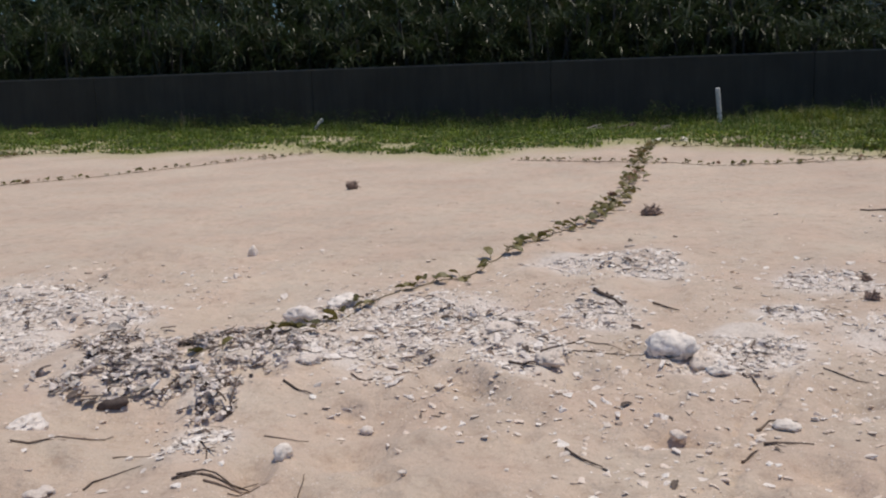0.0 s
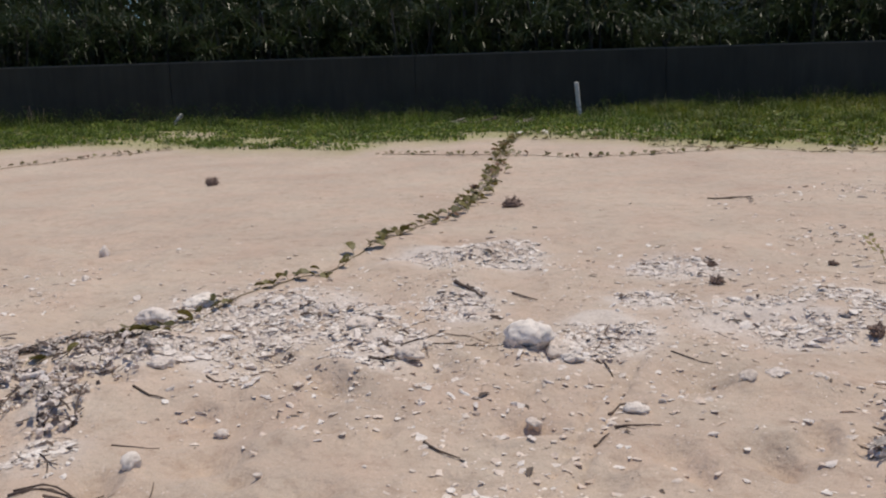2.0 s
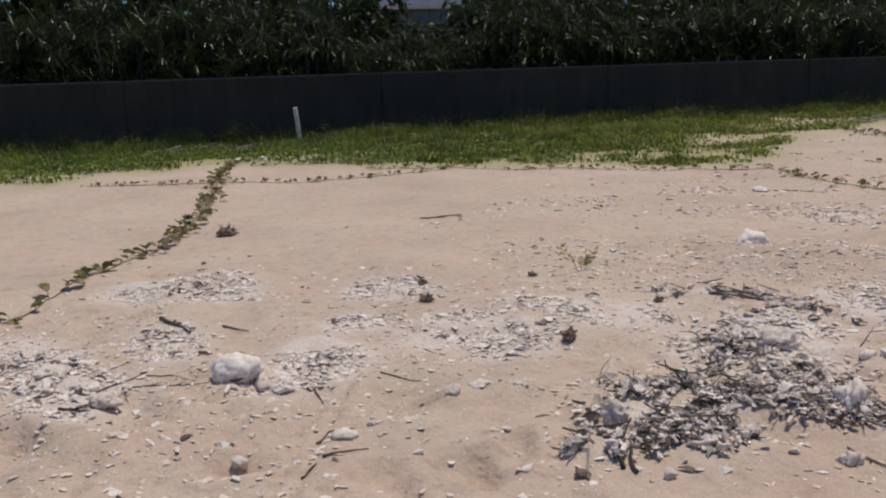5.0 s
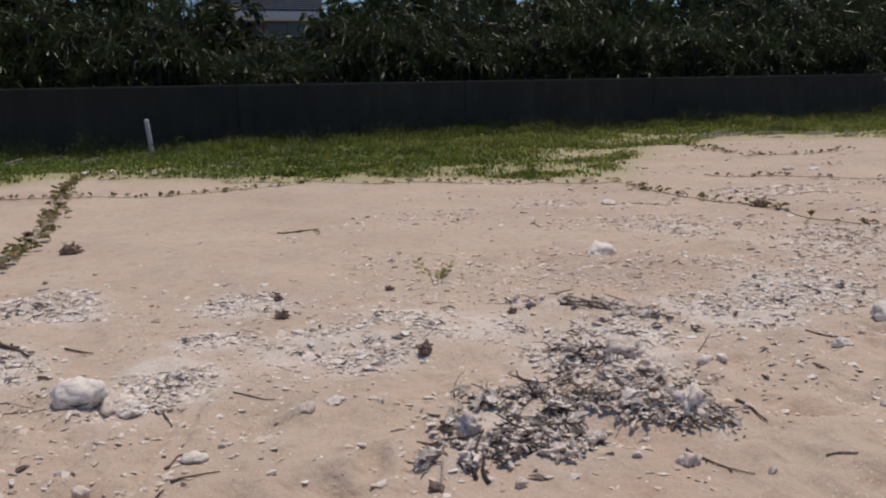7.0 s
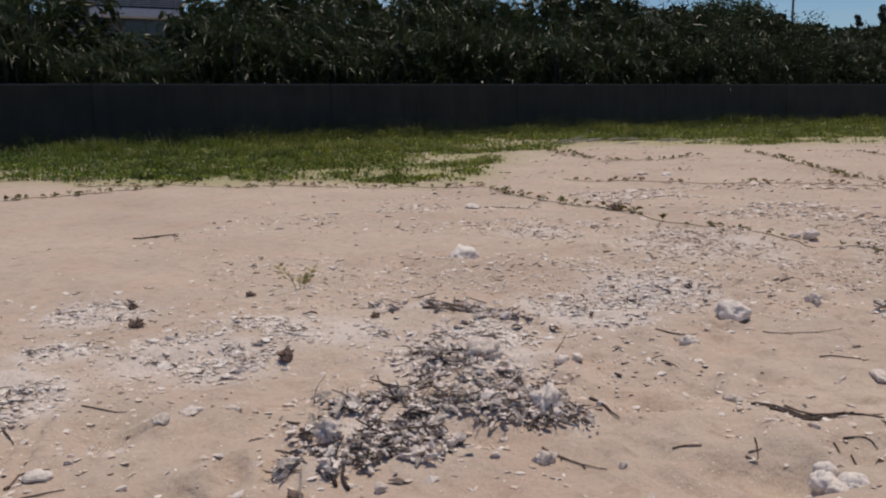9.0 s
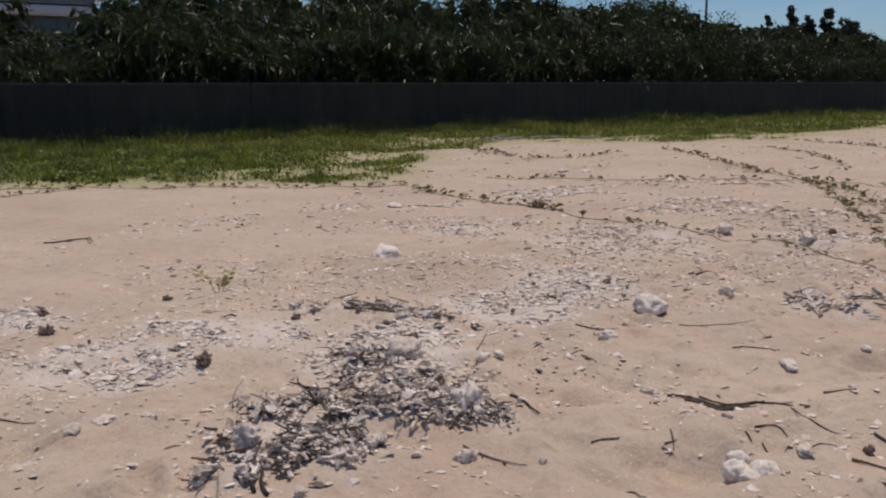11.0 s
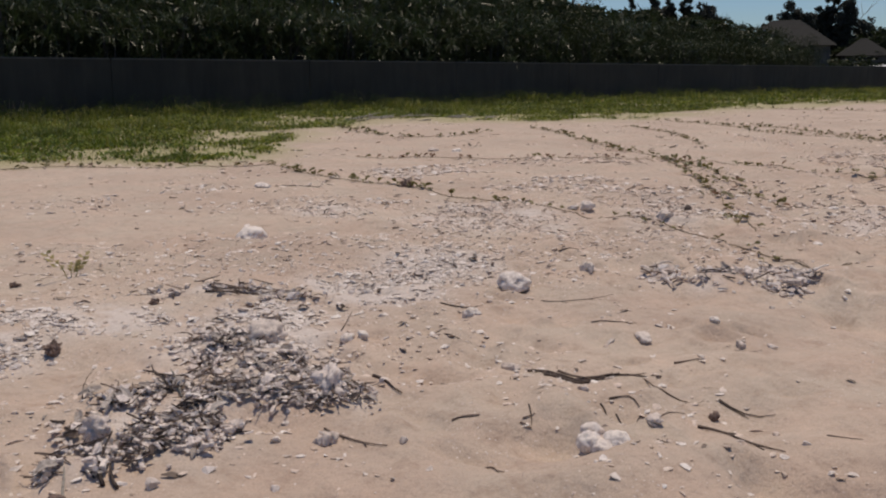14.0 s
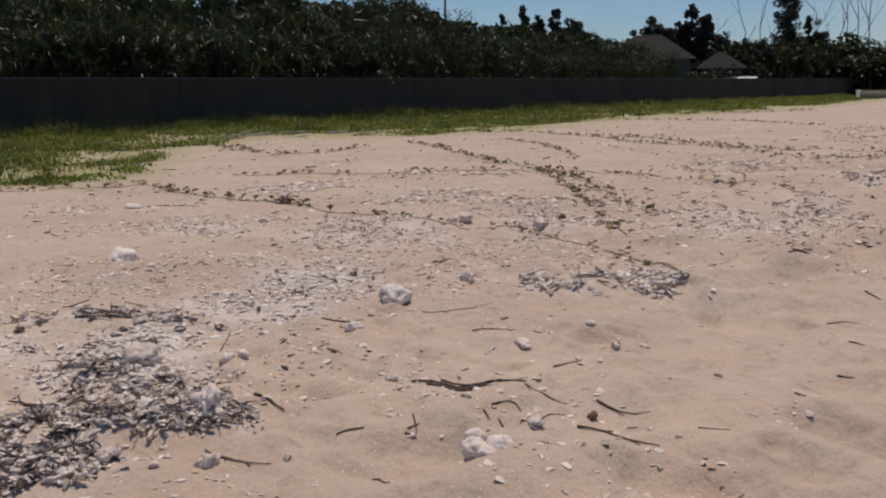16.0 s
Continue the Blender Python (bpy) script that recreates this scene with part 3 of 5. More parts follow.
WALL_Y, WALL_TOP = 30.64, 1.906
EDGE = ((-80, 20), (-14.3, 19.2), (-13.5, 20.3), (-11.1, 19.3), (-9, 19.9), (-7.2, 20.2), (-5.4, 18.3), (-4.2, 17.7), (-2.6, 16.5), (-1.9, 18.0), (-0.7, 18.5), (0.9, 19.5), (1.9, 18.2), (2.8, 16.6), (4.7, 16.1), (6.5, 15.6), (7.5, 14.4), (8.8, 13.8), (9.8, 14.8), (10.9, 16.3), (13, 18.5), (16.4, 21.0), (18.1, 20.6), (19.9, 19.2), (21.7, 17.6), (25.6, 17.9), (29.8, 19.1), (35.6, 20.3), (43, 20.2), (51, 19.6), (65, 20.0), (85, 22), (110, 25))
EDGE_X, EDGE_Y = [p[0] for p in EDGE], [p[1] for p in EDGE]


def in_frame(x, y, cx, cy, rx, ry, turn):
    """Place inside an ellipse that is turned by so many degrees: 0 at its middle, 1 at its rim."""
    c, s = math.cos(radians(turn)), math.sin(radians(turn))
    u, v = (x - cx) * c + (y - cy) * s, -(x - cx) * s + (y - cy) * c
    return (u / rx) ** 2 + (v / ry) ** 2


_r = random.Random(21)
SCUFFS = [(_r.uniform(-3, 8.5), _r.uniform(1.7, 5.4), _r.uniform(0.05, 0.12), _r.uniform(0.06, 0.16), _r.uniform(0, 180)) for _ in range(210)]
TRACK = ((0.05, 3.04), (0.52, 4.45))


def height(x, y):
    x, y = np.asarray(x, float), np.asarray(y, float)
    h = 0.034 * fbm(x, y, 1.6, 3) + 0.19 * fbm(x + 40, y, 0.46, 2, 0.4) * np.clip(1.3 - y / 9, 0.2, 1) * (0.35 + 1.3 * np.clip(fbm(x, y + 70, 2.2, 2) + 0.35, 0, 1))
    h = h + 0.10 * fbm(x, y + 300, 9, 3) * np.clip((y - 9) / 8, 0, 1)
    h = h - 0.22 * np.clip((y - 21) / 7, 0, 1) * np.exp(-((x - 1) / 13) ** 2)
    for cx, cy, rx, ry, turn in DENTS:
        q = in_frame(x, y, cx, cy, max(rx, 0.07), max(ry, 0.06), turn)
        h = h - 0.056 * np.exp(-q * 1.2) + 0.02 * np.exp(-((np.sqrt(q) - 1.6) ** 2) * 4)
    for cx, cy, rx, ry, turn in SCUFFS:
        near = (np.abs(x - cx) < 0.6) & (np.abs(y - cy) < 0.6)
        if np.any(near):
            q = in_frame(x, y, cx, cy, rx, ry, turn)
            h = h - np.where(near, 0.038 * np.exp(-q * 1.3) - 0.012 * np.exp(-((np.sqrt(q) - 1.6) ** 2) * 4), 0)
    for kind, cx, cy, rx, ry, turn in DRIFT:
        q = in_frame(x, y, cx, cy, rx, ry, turn)
        h = h + (0.055 if kind in "AB" else 0.02) * np.exp(-q * 1.1)
    (ax, ay), (bx, by) = TRACK
    lx, ly = bx - ax, by - ay
    n = math.hypot(lx, ly)
    along, side = ((x - ax) * lx + (y - ay) * ly) / n, ((x - ax) * ly - (y - ay) * lx) / n
    rut = np.exp(-((np.abs(side) - 0.045) / 0.022) ** 2) * (along > -1) * (along < n)
    h = h + 0.12 * np.exp(-((x - 0.1) / 1.5) ** 2 - ((y - 26.9) / 0.8) ** 2)
    h = h + 0.16 * np.exp(-((x - 18.6) / 2.6) ** 2 - ((y + 0.48 * (x - 18.6) - 21.3) / 0.8) ** 2)
    return h - 0.02 * rut * (1 + 0.6 * np.sin(along * 55))


def gz(x, y):
    return float(height(x, y))


# ---- ground ----
def axis(lo, hi, step, far_lo, far_hi, grow=1.10):
    mid = list(np.arange(lo, hi + step, step))
    left, right, s = [], [], step
    p = lo
    while p > far_lo:
        s *= grow
        p -= s
        left.append(max(p, far_lo))
    p, s = mid[-1], step
    while p < far_hi:
        s *= grow
        p += s
        right.append(min(p, far_hi))
    return np.array(left[::-1] + mid + right)


def ground():
    xs, ys = axis(-4.0, 8.2, 0.027, -900, 1400, 1.085), axis(1.3, 7.6, 0.027, -600, 1400, 1.085)
    gx, gy = np.meshgrid(xs, ys, indexing="ij")
    gzz = height(gx, gy)
    fade = np.clip(1 - (np.hypot(gx - 10, gy - 10) - 60) / 60, 0, 1)
    v = np.stack([gx, gy, gzz * fade], -1).reshape(-1, 3)
    nx, ny = len(xs), len(ys)
    i = (np.arange(nx - 1)[:, None] * ny + np.arange(ny - 1)[None]).ravel()
    t = np.concatenate([np.stack([i, i + ny, i + ny + 1], 1), np.stack([i, i + ny + 1, i + 1], 1)])
    me = tri_mesh("ground", v, t, SAND, True)
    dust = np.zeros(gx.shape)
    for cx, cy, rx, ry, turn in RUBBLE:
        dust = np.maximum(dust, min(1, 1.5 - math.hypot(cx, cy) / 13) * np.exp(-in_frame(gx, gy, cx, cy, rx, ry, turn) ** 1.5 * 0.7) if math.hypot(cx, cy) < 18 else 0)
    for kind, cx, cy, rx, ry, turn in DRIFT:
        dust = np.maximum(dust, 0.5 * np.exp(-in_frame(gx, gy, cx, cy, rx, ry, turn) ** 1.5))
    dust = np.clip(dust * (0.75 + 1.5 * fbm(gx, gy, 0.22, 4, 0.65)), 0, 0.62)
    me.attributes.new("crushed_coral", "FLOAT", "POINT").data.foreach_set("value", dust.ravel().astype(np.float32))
    deep = gy - np.interp(gx, EDGE_X, EDGE_Y) + 1.1 * fbm(gx, gy, 1.1, 3)
    thatch = np.clip((deep + 1.3 + np.clip((gx - 20) / 15, 0, 1.5)) / 1.8, 0, 1) * (gy < WALL_Y) * np.clip(0.8 + 0.9 * fbm(gx * 0.5, gy, 0.8, 3), 0, 0.95)
    me.attributes.new("thatch", "FLOAT", "POINT").data.foreach_set("value", thatch.ravel().astype(np.float32))
    return tagged(new("ground", me), "pale pinkish coral sand with dents, footprints and dry stems", "sand", kind="structure")


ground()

# ---- sea wall ----


def block(x0, y0, z0, x1, y1, z1, bevel=0.0):
    bm = bmesh.new()
    bmesh.ops.create_cube(bm, size=1, matrix=Matrix.Translation(((x0 + x1) / 2, (y0 + y1) / 2, (z0 + z1) / 2)) @ Matrix.Diagonal((x1 - x0, y1 - y0, z1 - z0, 1)))
    if bevel:
        bmesh.ops.bevel(bm, geom=bm.edges[:], offset=bevel, segments=2, affect="EDGES")
    return bm


def sea_wall():
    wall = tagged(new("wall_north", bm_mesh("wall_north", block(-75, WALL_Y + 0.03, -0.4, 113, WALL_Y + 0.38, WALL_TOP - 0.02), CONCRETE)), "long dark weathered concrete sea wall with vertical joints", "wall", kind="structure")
    x = -10.43 - 8.1 * 8
    while x < 112:
        x1 = min(x + 8.1, 113)
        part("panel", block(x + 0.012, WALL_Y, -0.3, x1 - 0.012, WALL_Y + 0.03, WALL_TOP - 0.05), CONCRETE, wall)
        part("coping", block(x + 0.008, WALL_Y - 0.02, WALL_TOP - 0.05, x1 - 0.008, WALL_Y + 0.4, WALL_TOP, 0.03), SUNLIT_COPING, wall)
        x += 8.1
    return wall


sea_wall()

# ---- plants behind the wall ----
def strap_leaves(centres, n, length, width, rng, lift=(0.15, 1.35), droop=(0.5, 1.7)):
    """Rosettes of long arching leaves."""
    m = len(centres) * n
    o = np.repeat(centres, n, 0)
    az = rng.uniform(0, math.tau, m)
    el = rng.uniform(lift[0], lift[1], m)
    dr = rng.uniform(droop[0], droop[1], m)
    ln = length * rng.uniform(0.6, 1.15, m)
    w = width * rng.uniform(0.7, 1.2, m)
    pts, p = [], o.copy()
    for k in range(3):
        pts.append(p.copy())
        e = el - dr * (k + 0.5) / 2
        step = ln / 2
        p = p + np.stack([np.cos(az) * np.cos(e) * step, np.sin(az) * np.cos(e) * step, np.sin(e) * step], 1)
    side = np.stack([-np.sin(az), np.cos(az), rng.normal(0, 0.35, m)], 1)
    prof = (0.8, 1.0)
    verts = np.stack([q for k in range(2) for q in (pts[k] - side * (w * prof[k] / 2)[:, None], pts[k] + side * (w * prof[k] / 2)[:, None])] + [pts[2]], 1)
    f = np.array([[0, 1, 3], [0, 3, 2], [2, 3, 4]])
    tris = (f[None] + (np.arange(m) * 5)[:, None, None]).reshape(-1, 3)
    return verts.reshape(-1, 3), tris


def flat_leaves(pos, normal, size, rng, ratio=0.55):
    """Small oval leaves, folded a little, that face roughly along normal."""
    m = len(pos)
    nrm = normal + rng.normal(0, 0.55, (m, 3))
    nrm /= np.linalg.norm(nrm, axis=1)[:, None]
    t = np.cross(nrm, rng.normal(0, 1, (m, 3)))
    t /= np.linalg.norm(t, axis=1)[:, None]
    b = np.cross(nrm, t)
    s = (size * rng.uniform(0.6, 1.3, m))[:, None]
    verts = np.stack([pos - t * s / 2, pos + b * s * ratio / 2 + nrm * s * 0.08, pos + t * s / 2 - nrm * s * 0.1, pos - b * s * ratio / 2 + nrm * s * 0.08], 1).reshape(-1, 3)
    f = np.array([[0, 1, 2], [0, 2, 3]])
    return verts, (f[None] + (np.arange(m) * 4)[:, None, None]).reshape(-1, 3)


def stems(bm, rng, count, radius, top, thick):
    for _ in range(count):
        a, r = rng.uniform(0, math.tau), rng.uniform(0.2, radius)
        p0, p1 = Vector((0.25 * math.cos(a), 0.25 * math.sin(a), -0.1)), Vector((r * math.cos(a), r * math.sin(a), top * rng.uniform(0.6, 0.95)))
        mid = p0.lerp(p1, 0.5) + Vector((rng.uniform(-0.15, 0.15), rng.uniform(-0.15, 0.15), 0))
        tube(bm, [p0, mid, p1], [thick, thick * 0.75, thick * 0.4], 6)


def screw_pine(seed):
    rng = np.random.default_rng(100 + seed)
    shrub = new("screw_pine_shrub")
    bm = bmesh.new()
    stems(bm, rng, 8, 1.2, 4.6, 0.07)
    part("trunk", bm, BARK, shrub)
    heads = []
    while len(heads) < 57:
        q = rng.uniform(-1, 1, 3)
        d = np.linalg.norm(q)
        if 0.45 < d < 1:
            heads.append((q[0] * 1.75, q[1] * 1.25, 2.55 + q[2] * 2.1))
    v, t = strap_leaves(np.array(heads), 28, 0.9, 0.032, rng, (-0.5, 1.4), (0.2, 1.6))
    under(new("crown", tri_mesh("crown", v, t, STRAP)), shrub)
    return tagged(shrub, "dark green screw pine shrub with long glossy strap leaves", "shrub", "shrubs behind the sea wall")


def broad_bush(seed, mat=BROAD, leaves=3000, size=0.13, name="beach_bush", label="dense dark green bush with small shiny oval leaves"):
    rng = np.random.default_rng(200 + seed)
    shrub = new(name)
    bm = bmesh.new()
    stems(bm, rng, 6, 1.0, 4.0, 0.06)
    part("trunk", bm, BARK, shrub)
    lobes = np.stack([rng.uniform(-1.1, 1.1, 34), rng.uniform(-1.0, 1.0, 34), rng.uniform(0.7, 4.2, 34)], 1)
    rad = rng.uniform(0.4, 0.75, 34)
    which = rng.integers(0, 34, leaves)
    d = rng.normal(0, 1, (leaves, 3))
    d /= np.linalg.norm(d, axis=1)[:, None]
    pos = lobes[which] + d * (rad[which] * rng.uniform(0.75, 1.05, leaves))[:, None]
    v, t = flat_leaves(pos, d + np.array([0, 0, 0.5]), size, rng)
    under(new("crown", tri_mesh("crown", v, t, mat)), shrub)
    return tagged(shrub, label, "shrub", "shrubs behind the sea wall")


HEDGE_TOP = ((-60, 5.6), (-20, 5.8), (0, 5.8), (4.9, 5.8), (5.7, 4.7), (6.3, 3.9), (9.8, 3.8), (10.4, 4.9), (11.2, 5.6), (13, 5.7), (22, 6.0), (30, 6.2), (36, 6.0), (40, 5.85), (45, 5.6), (49, 5.25), (60, 5.05), (66, 4.8), (71, 4.65))


def hedge():
    rng = np.random.default_rng(5)
    straps = [screw_pine(s) for s in range(4)]
    bushes = [broad_bush(s) for s in range(4)]
    used = set()
    hx, hz = [p[0] for p in HEDGE_TOP], [p[1] for p in HEDGE_TOP]
    for row, y in enumerate((33.0, 34.5, 36.2)):
        x = -34.0 + row * 0.7
        while x < 71.5:
            top = np.interp(x * 35 / y, hx, hz) * (0.70, 0.88, 1.05)[row] * rng.uniform(0.93, 1.03)
            kind = bushes if rng.random() < np.clip((x - 26) / 20, 0, 0.85) else straps
            src = kind[int(rng.integers(0, 4))]
            full = 4.65 if kind is straps else 4.45
            m = pose(x + rng.uniform(-0.3, 0.3), y + rng.uniform(-0.35, 0.4), -0.05, 0, 0, rng.uniform(0, 360)) @ Matrix.Diagonal((1, 1, top / full, 1))
            if src in used:
                ob = copy_thing(src, m)
            else:
                ob = src
                used.add(src)
            ob.matrix_basis = m
            x += (1.35 if kind is straps else 1.8) * (1.0, 1.15, 1.9)[row] * rng.uniform(0.85, 1.15)


hedge()


def backing_bushes():
    """Tall coarse bushes that close the hedge from behind."""
    rng = np.random.default_rng(17)
    first = broad_bush(7, BROAD, 1900, 0.36, "tall_bush", "tall dense dark green bush behind the screw pines")
    hx, hz = [p[0] for p in HEDGE_TOP], [p[1] for p in HEDGE_TOP]
    x, made = -36.0, False
    while x < 71:
        top = np.interp(x * 35 / 37.8, hx, hz) * rng.uniform(1.0, 1.07)
        m = pose(x, 37.8 + rng.uniform(-0.4, 0.4), -0.05, 0, 0, rng.uniform(0, 360)) @ Matrix.Diagonal((1.35, 1.35, top / 4.6, 1))
        ob = copy_thing(first, m) if made else first
        ob.matrix_basis = m
        made = True
        x += 1.9 * rng.uniform(0.9, 1.1)


backing_bushes()


def leafy_tree(name, label, x, y, crown_z, rx, rz, mat, leaves, size, seed, lobes=40, category="tree"):
    """A tree with a tapered trunk, limbs and a crown of lobes of small leaves."""
    rng = np.random.default_rng(seed)
    tree = new(name)
    tree.matrix_basis = pose(x, y, 0)
    bm = bmesh.new()
    tube(bm, [Vector((0, 0, -0.2)), Vector((0.05, 0.03, crown_z * 0.4)), Vector((0, 0, crown_z)), Vector((0, 0, crown_z + rz * 0.7))], [0.2, 0.16, 0.11, 0.03], 8)
    for _ in range(7):
        a, z = rng.uniform(0, math.tau), crown_z + rng.uniform(-0.7, 0.5) * rz
        tube(bm, [Vector((0, 0, z - 0.3)), Vector((rx * 0.4 * math.cos(a), rx * 0.4 * math.sin(a), z)), Vector((rx * 0.85 * math.cos(a), rx * 0.85 * math.sin(a), z + 0.3))], [0.07, 0.05, 0.02], 5)
    part("trunk", bm, BARK, tree)
    c = []
    while len(c) < lobes:
        q = rng.uniform(-1, 1, 3)
        if (math.hypot(q[0], q[1]) < min(1, 1.25 * (1 - q[2]) ** 0.6)) if category == "conifer" else (np.linalg.norm(q) < 1):
            c.append((q[0] * rx, q[1] * rx, crown_z + q[2] * rz))
    c = np.array(c)
    rad = rng.uniform(0.22, 0.42, lobes) * min(rx, rz) * (1.2 if category == "conifer" else 1.0)
    which = rng.integers(0, lobes, leaves)
    d = rng.normal(0, 1, (leaves, 3))
    d /= np.linalg.norm(d, axis=1)[:, None]
    v, t = flat_leaves(c[which] + d * (rad[which] * rng.uniform(0.5, 1.08, leaves))[:, None], d, size, rng, 0.5)
    under(new("crown", tri_mesh("crown", v, t, mat)), tree)
    return tagged(tree, label, category, "trees beyond the sea wall")


leafy_tree("round_tree", "rounded light green tree rising behind the bushes", 55.2, 49.6, 4.9, 4.4, 3.3, DOME, 30000, 0.3, 1, 230)
for k, (az, dist, half, top, low) in enumerate((
        (0.816, 84, 0.7, 8.0, 3.5), (0.829, 85, 1.0, 8.4, 3.4), (0.838, 88, 0.9, 8.0, 3.4), (0.847, 86, 0.9, 8.5, 3.4), (0.857, 85, 1.25, 8.2, 3.2), (0.863, 85, 0.8, 6.2, 3.0),
        (0.896, 98, 1.5, 8.6, 3.4), (0.902, 98, 1.3, 7.6, 3.4), (0.907, 99, 1.3, 8.0, 3.4), (0.912, 99, 1.2, 9.6, 4.2), (0.917, 98, 1.2, 8.9, 3.6), (0.887, 97, 1.0, 6.6, 3.2),
        (0.9455, 123, 2.2, 17.0, 4.0), (0.952, 121, 1.0, 9.6, 3.5), (0.9545, 122, 1.6, 8.8, 3.2), (0.924, 100, 1.6, 6.6, 2.6), (0.931, 100, 1.7, 6.0, 2.6), (0.937, 99, 1.6, 5.8, 2.6))):
    x, y = az * dist, math.sqrt(1 - az * az) * dist
    leafy_tree("dark_conifer", "dark narrow conifer seen against the sky", x, y, (top + 2.4) / 2, half * 0.72, (top - 2.4) / 2, NEEDLE, 12000 if top > 12 else 5500, 0.32, 30 + k, 130 if top > 12 else 85, "conifer")


def bare_tree(x, y, top, seed):
    r = random.Random(seed)
    bm = bmesh.new()

    def limb(p, d, length, rad, depth):
        pts, q = [p], p
        for _ in range(4):
            d = (d + Vector((r.uniform(-0.22, 0.22), r.uniform(-0.22, 0.22), r.uniform(-0.05, 0.16)))).normalized()
            q = q + d * length / 4
            pts.append(q)
        tube(bm, pts, [rad * (1 - 0.16 * k) for k in range(5)], 5)
        if depth:
            for k in (2, 3, 4):
                if r.random() < 0.8:
                    limb(pts[k], (d + Vector((r.uniform(-0.9, 0.9), r.uniform(-0.9, 0.9), r.uniform(0, 0.5)))).normalized(), length * r.uniform(0.35, 0.6), rad * 0.5, depth - 1)

    limb(Vector((0, 0, -0.2)), Vector((0, 0, 1)), top, 0.1, 2)
    tree = new("bare_tree")
    tree.matrix_basis = pose(x, y, 0)
    part("trunk", bm, GREY_BARK, tree)
    tagged(tree, "leafless grey tree with thin crooked branches", "tree", "trees beyond the sea wall")


for k, (az, dist, top) in enumerate(((0.938, 118, 11), (0.931, 104, 7.0), (0.9515, 127, 10.5), (0.9575, 126, 11.5), (0.961, 125, 12), (0.964, 124, 12), (0.967, 123, 12), (0.878, 104, 5.8), (0.92, 106, 6.5), (0.9685, 128, 12))):
    bare_tree(az * dist, math.sqrt(1 - az * az) * dist, top, 60 + k)

# low bushes beyond the end of the screw pines
FAR_BUSH = broad_bush(9, BROAD, 1350, 0.36)
FAR_BUSH.matrix_basis = pose(78.5, 33.6, -0.05) @ Matrix.Diagonal((1.2, 1.2, 0.62, 1))
_rng = np.random.default_rng(44)
for k in range(44):
    bx = 76 + (k % 15) * 3.0 + _rng.uniform(-0.6, 0.6)
    by = 34.0 + (k // 15) * 3.2 + _rng.uniform(-0.6, 0.6)
    s = np.interp(bx, [76, 78, 86, 89, 100, 112, 122], [0.5, 0.4, 0.45, 1.1, 1.2, 1.3, 1.5]) * _rng.uniform(0.9, 1.1)
    copy_thing(FAR_BUSH, pose(bx, by, -0.05, 0, 0, _rng.uniform(0, 360))).matrix_basis = pose(bx, by, -0.05, 0, 0, _rng.uniform(0, 360)) @ Matrix.Diagonal((1.3, 1.3, s, 1))
for k in range(39):
    bx, by = 112 + (k % 3) * 4 + _rng.uniform(-0.8, 0.8), -4 + (k // 3) * 3.6 + _rng.uniform(-0.8, 0.8)
    copy_thing(FAR_BUSH, pose(bx, by, -0.05)).matrix_basis = pose(bx, by, -0.05, 0, 0, 40 * k) @ Matrix.Diagonal((1.9, 1.9, 1.05 + 0.25 * (k % 3) + 0.02 * max(0, 26 - by), 1))


# ---- buildings beyond the wall ----
def apartment():
    y = 62.0
    house = new("apartment_building")
    for x0, x1, z0, z1 in ((10.6, 17.4, 0, 5.1), (10.6, 17.4, 9.2, 9.6), (10.6, 12.0, 5.1, 9.2), (17.0, 17.4, 5.1, 9.2), (12.0, 13.5, 5.1, 6.5), (16.4, 17.0, 5.1, 6.5), (12.0, 17.0, 6.5, 6.9)):
        part("wall", block(x0, y + 1.2, z0, x1, y + 1.45, z1), FACADE, house)
    part("wall", block(10.6, y + 1.45, 0, 10.85, y + 9, 9.6), FACADE, house)
    part("wall", block(17.15, y + 1.45, 0, 17.4, y + 9, 9.6), PAINT, house)
    part("wall", block(10.6, y + 9, 0, 17.4, y + 9.25, 9.6), PAINT, house)
    part("roof", block(11.0, y + 0.6, 9.6, 18.0, y + 9.6, 9.85), PAINT, house)
    part("balcony_slab", block(11.4, y - 0.6, 6.5, 16.7, y + 1.19, 7.0, 0.02), SLAB, house, "white concrete balcony slab")
    rail = under(new("railing"), house)
    for k in range(8):
        z = 7.16 + k * 0.13
        part("bar", block(10.9, y - 0.55, z, 17.3, y - 0.51, z + 0.045), BAR, rail)
    for k in range(6):
        x = 10.9 + k * 1.28
        part("post", block(x - 0.03, y - 0.5, 7.0, x + 0.03, y - 0.44, 8.25), RAIL, rail)
    for x0, x1, z0, z1 in ((13.5, 16.4, 5.1, 6.5), (12.0, 17.0, 6.9, 9.2)):
        win = under(new("window"), house)
        part("pane", block(x0 + 0.06, y + 1.3, z0 + 0.06, x1 - 0.06, y + 1.33, z1 - 0.06), GLASS, win)
        for a, b, c, d in ((x0, x1, z0, z0 + 0.06), (x0, x1, z1 - 0.06, z1), (x0, x0 + 0.06, z0 + 0.06, z1 - 0.06), (x1 - 0.06, x1, z0 + 0.06, z1 - 0.06), ((x0 + x1) / 2 - 0.03, (x0 + x1) / 2 + 0.03, z0 + 0.06, z1 - 0.06)):
            part("frame", block(a, y + 1.24, c, b, y + 1.36, d), RAIL, win)
    house.location.x = 0.6
    tagged(house, "white painted apartment building with a barred balcony railing", "building")


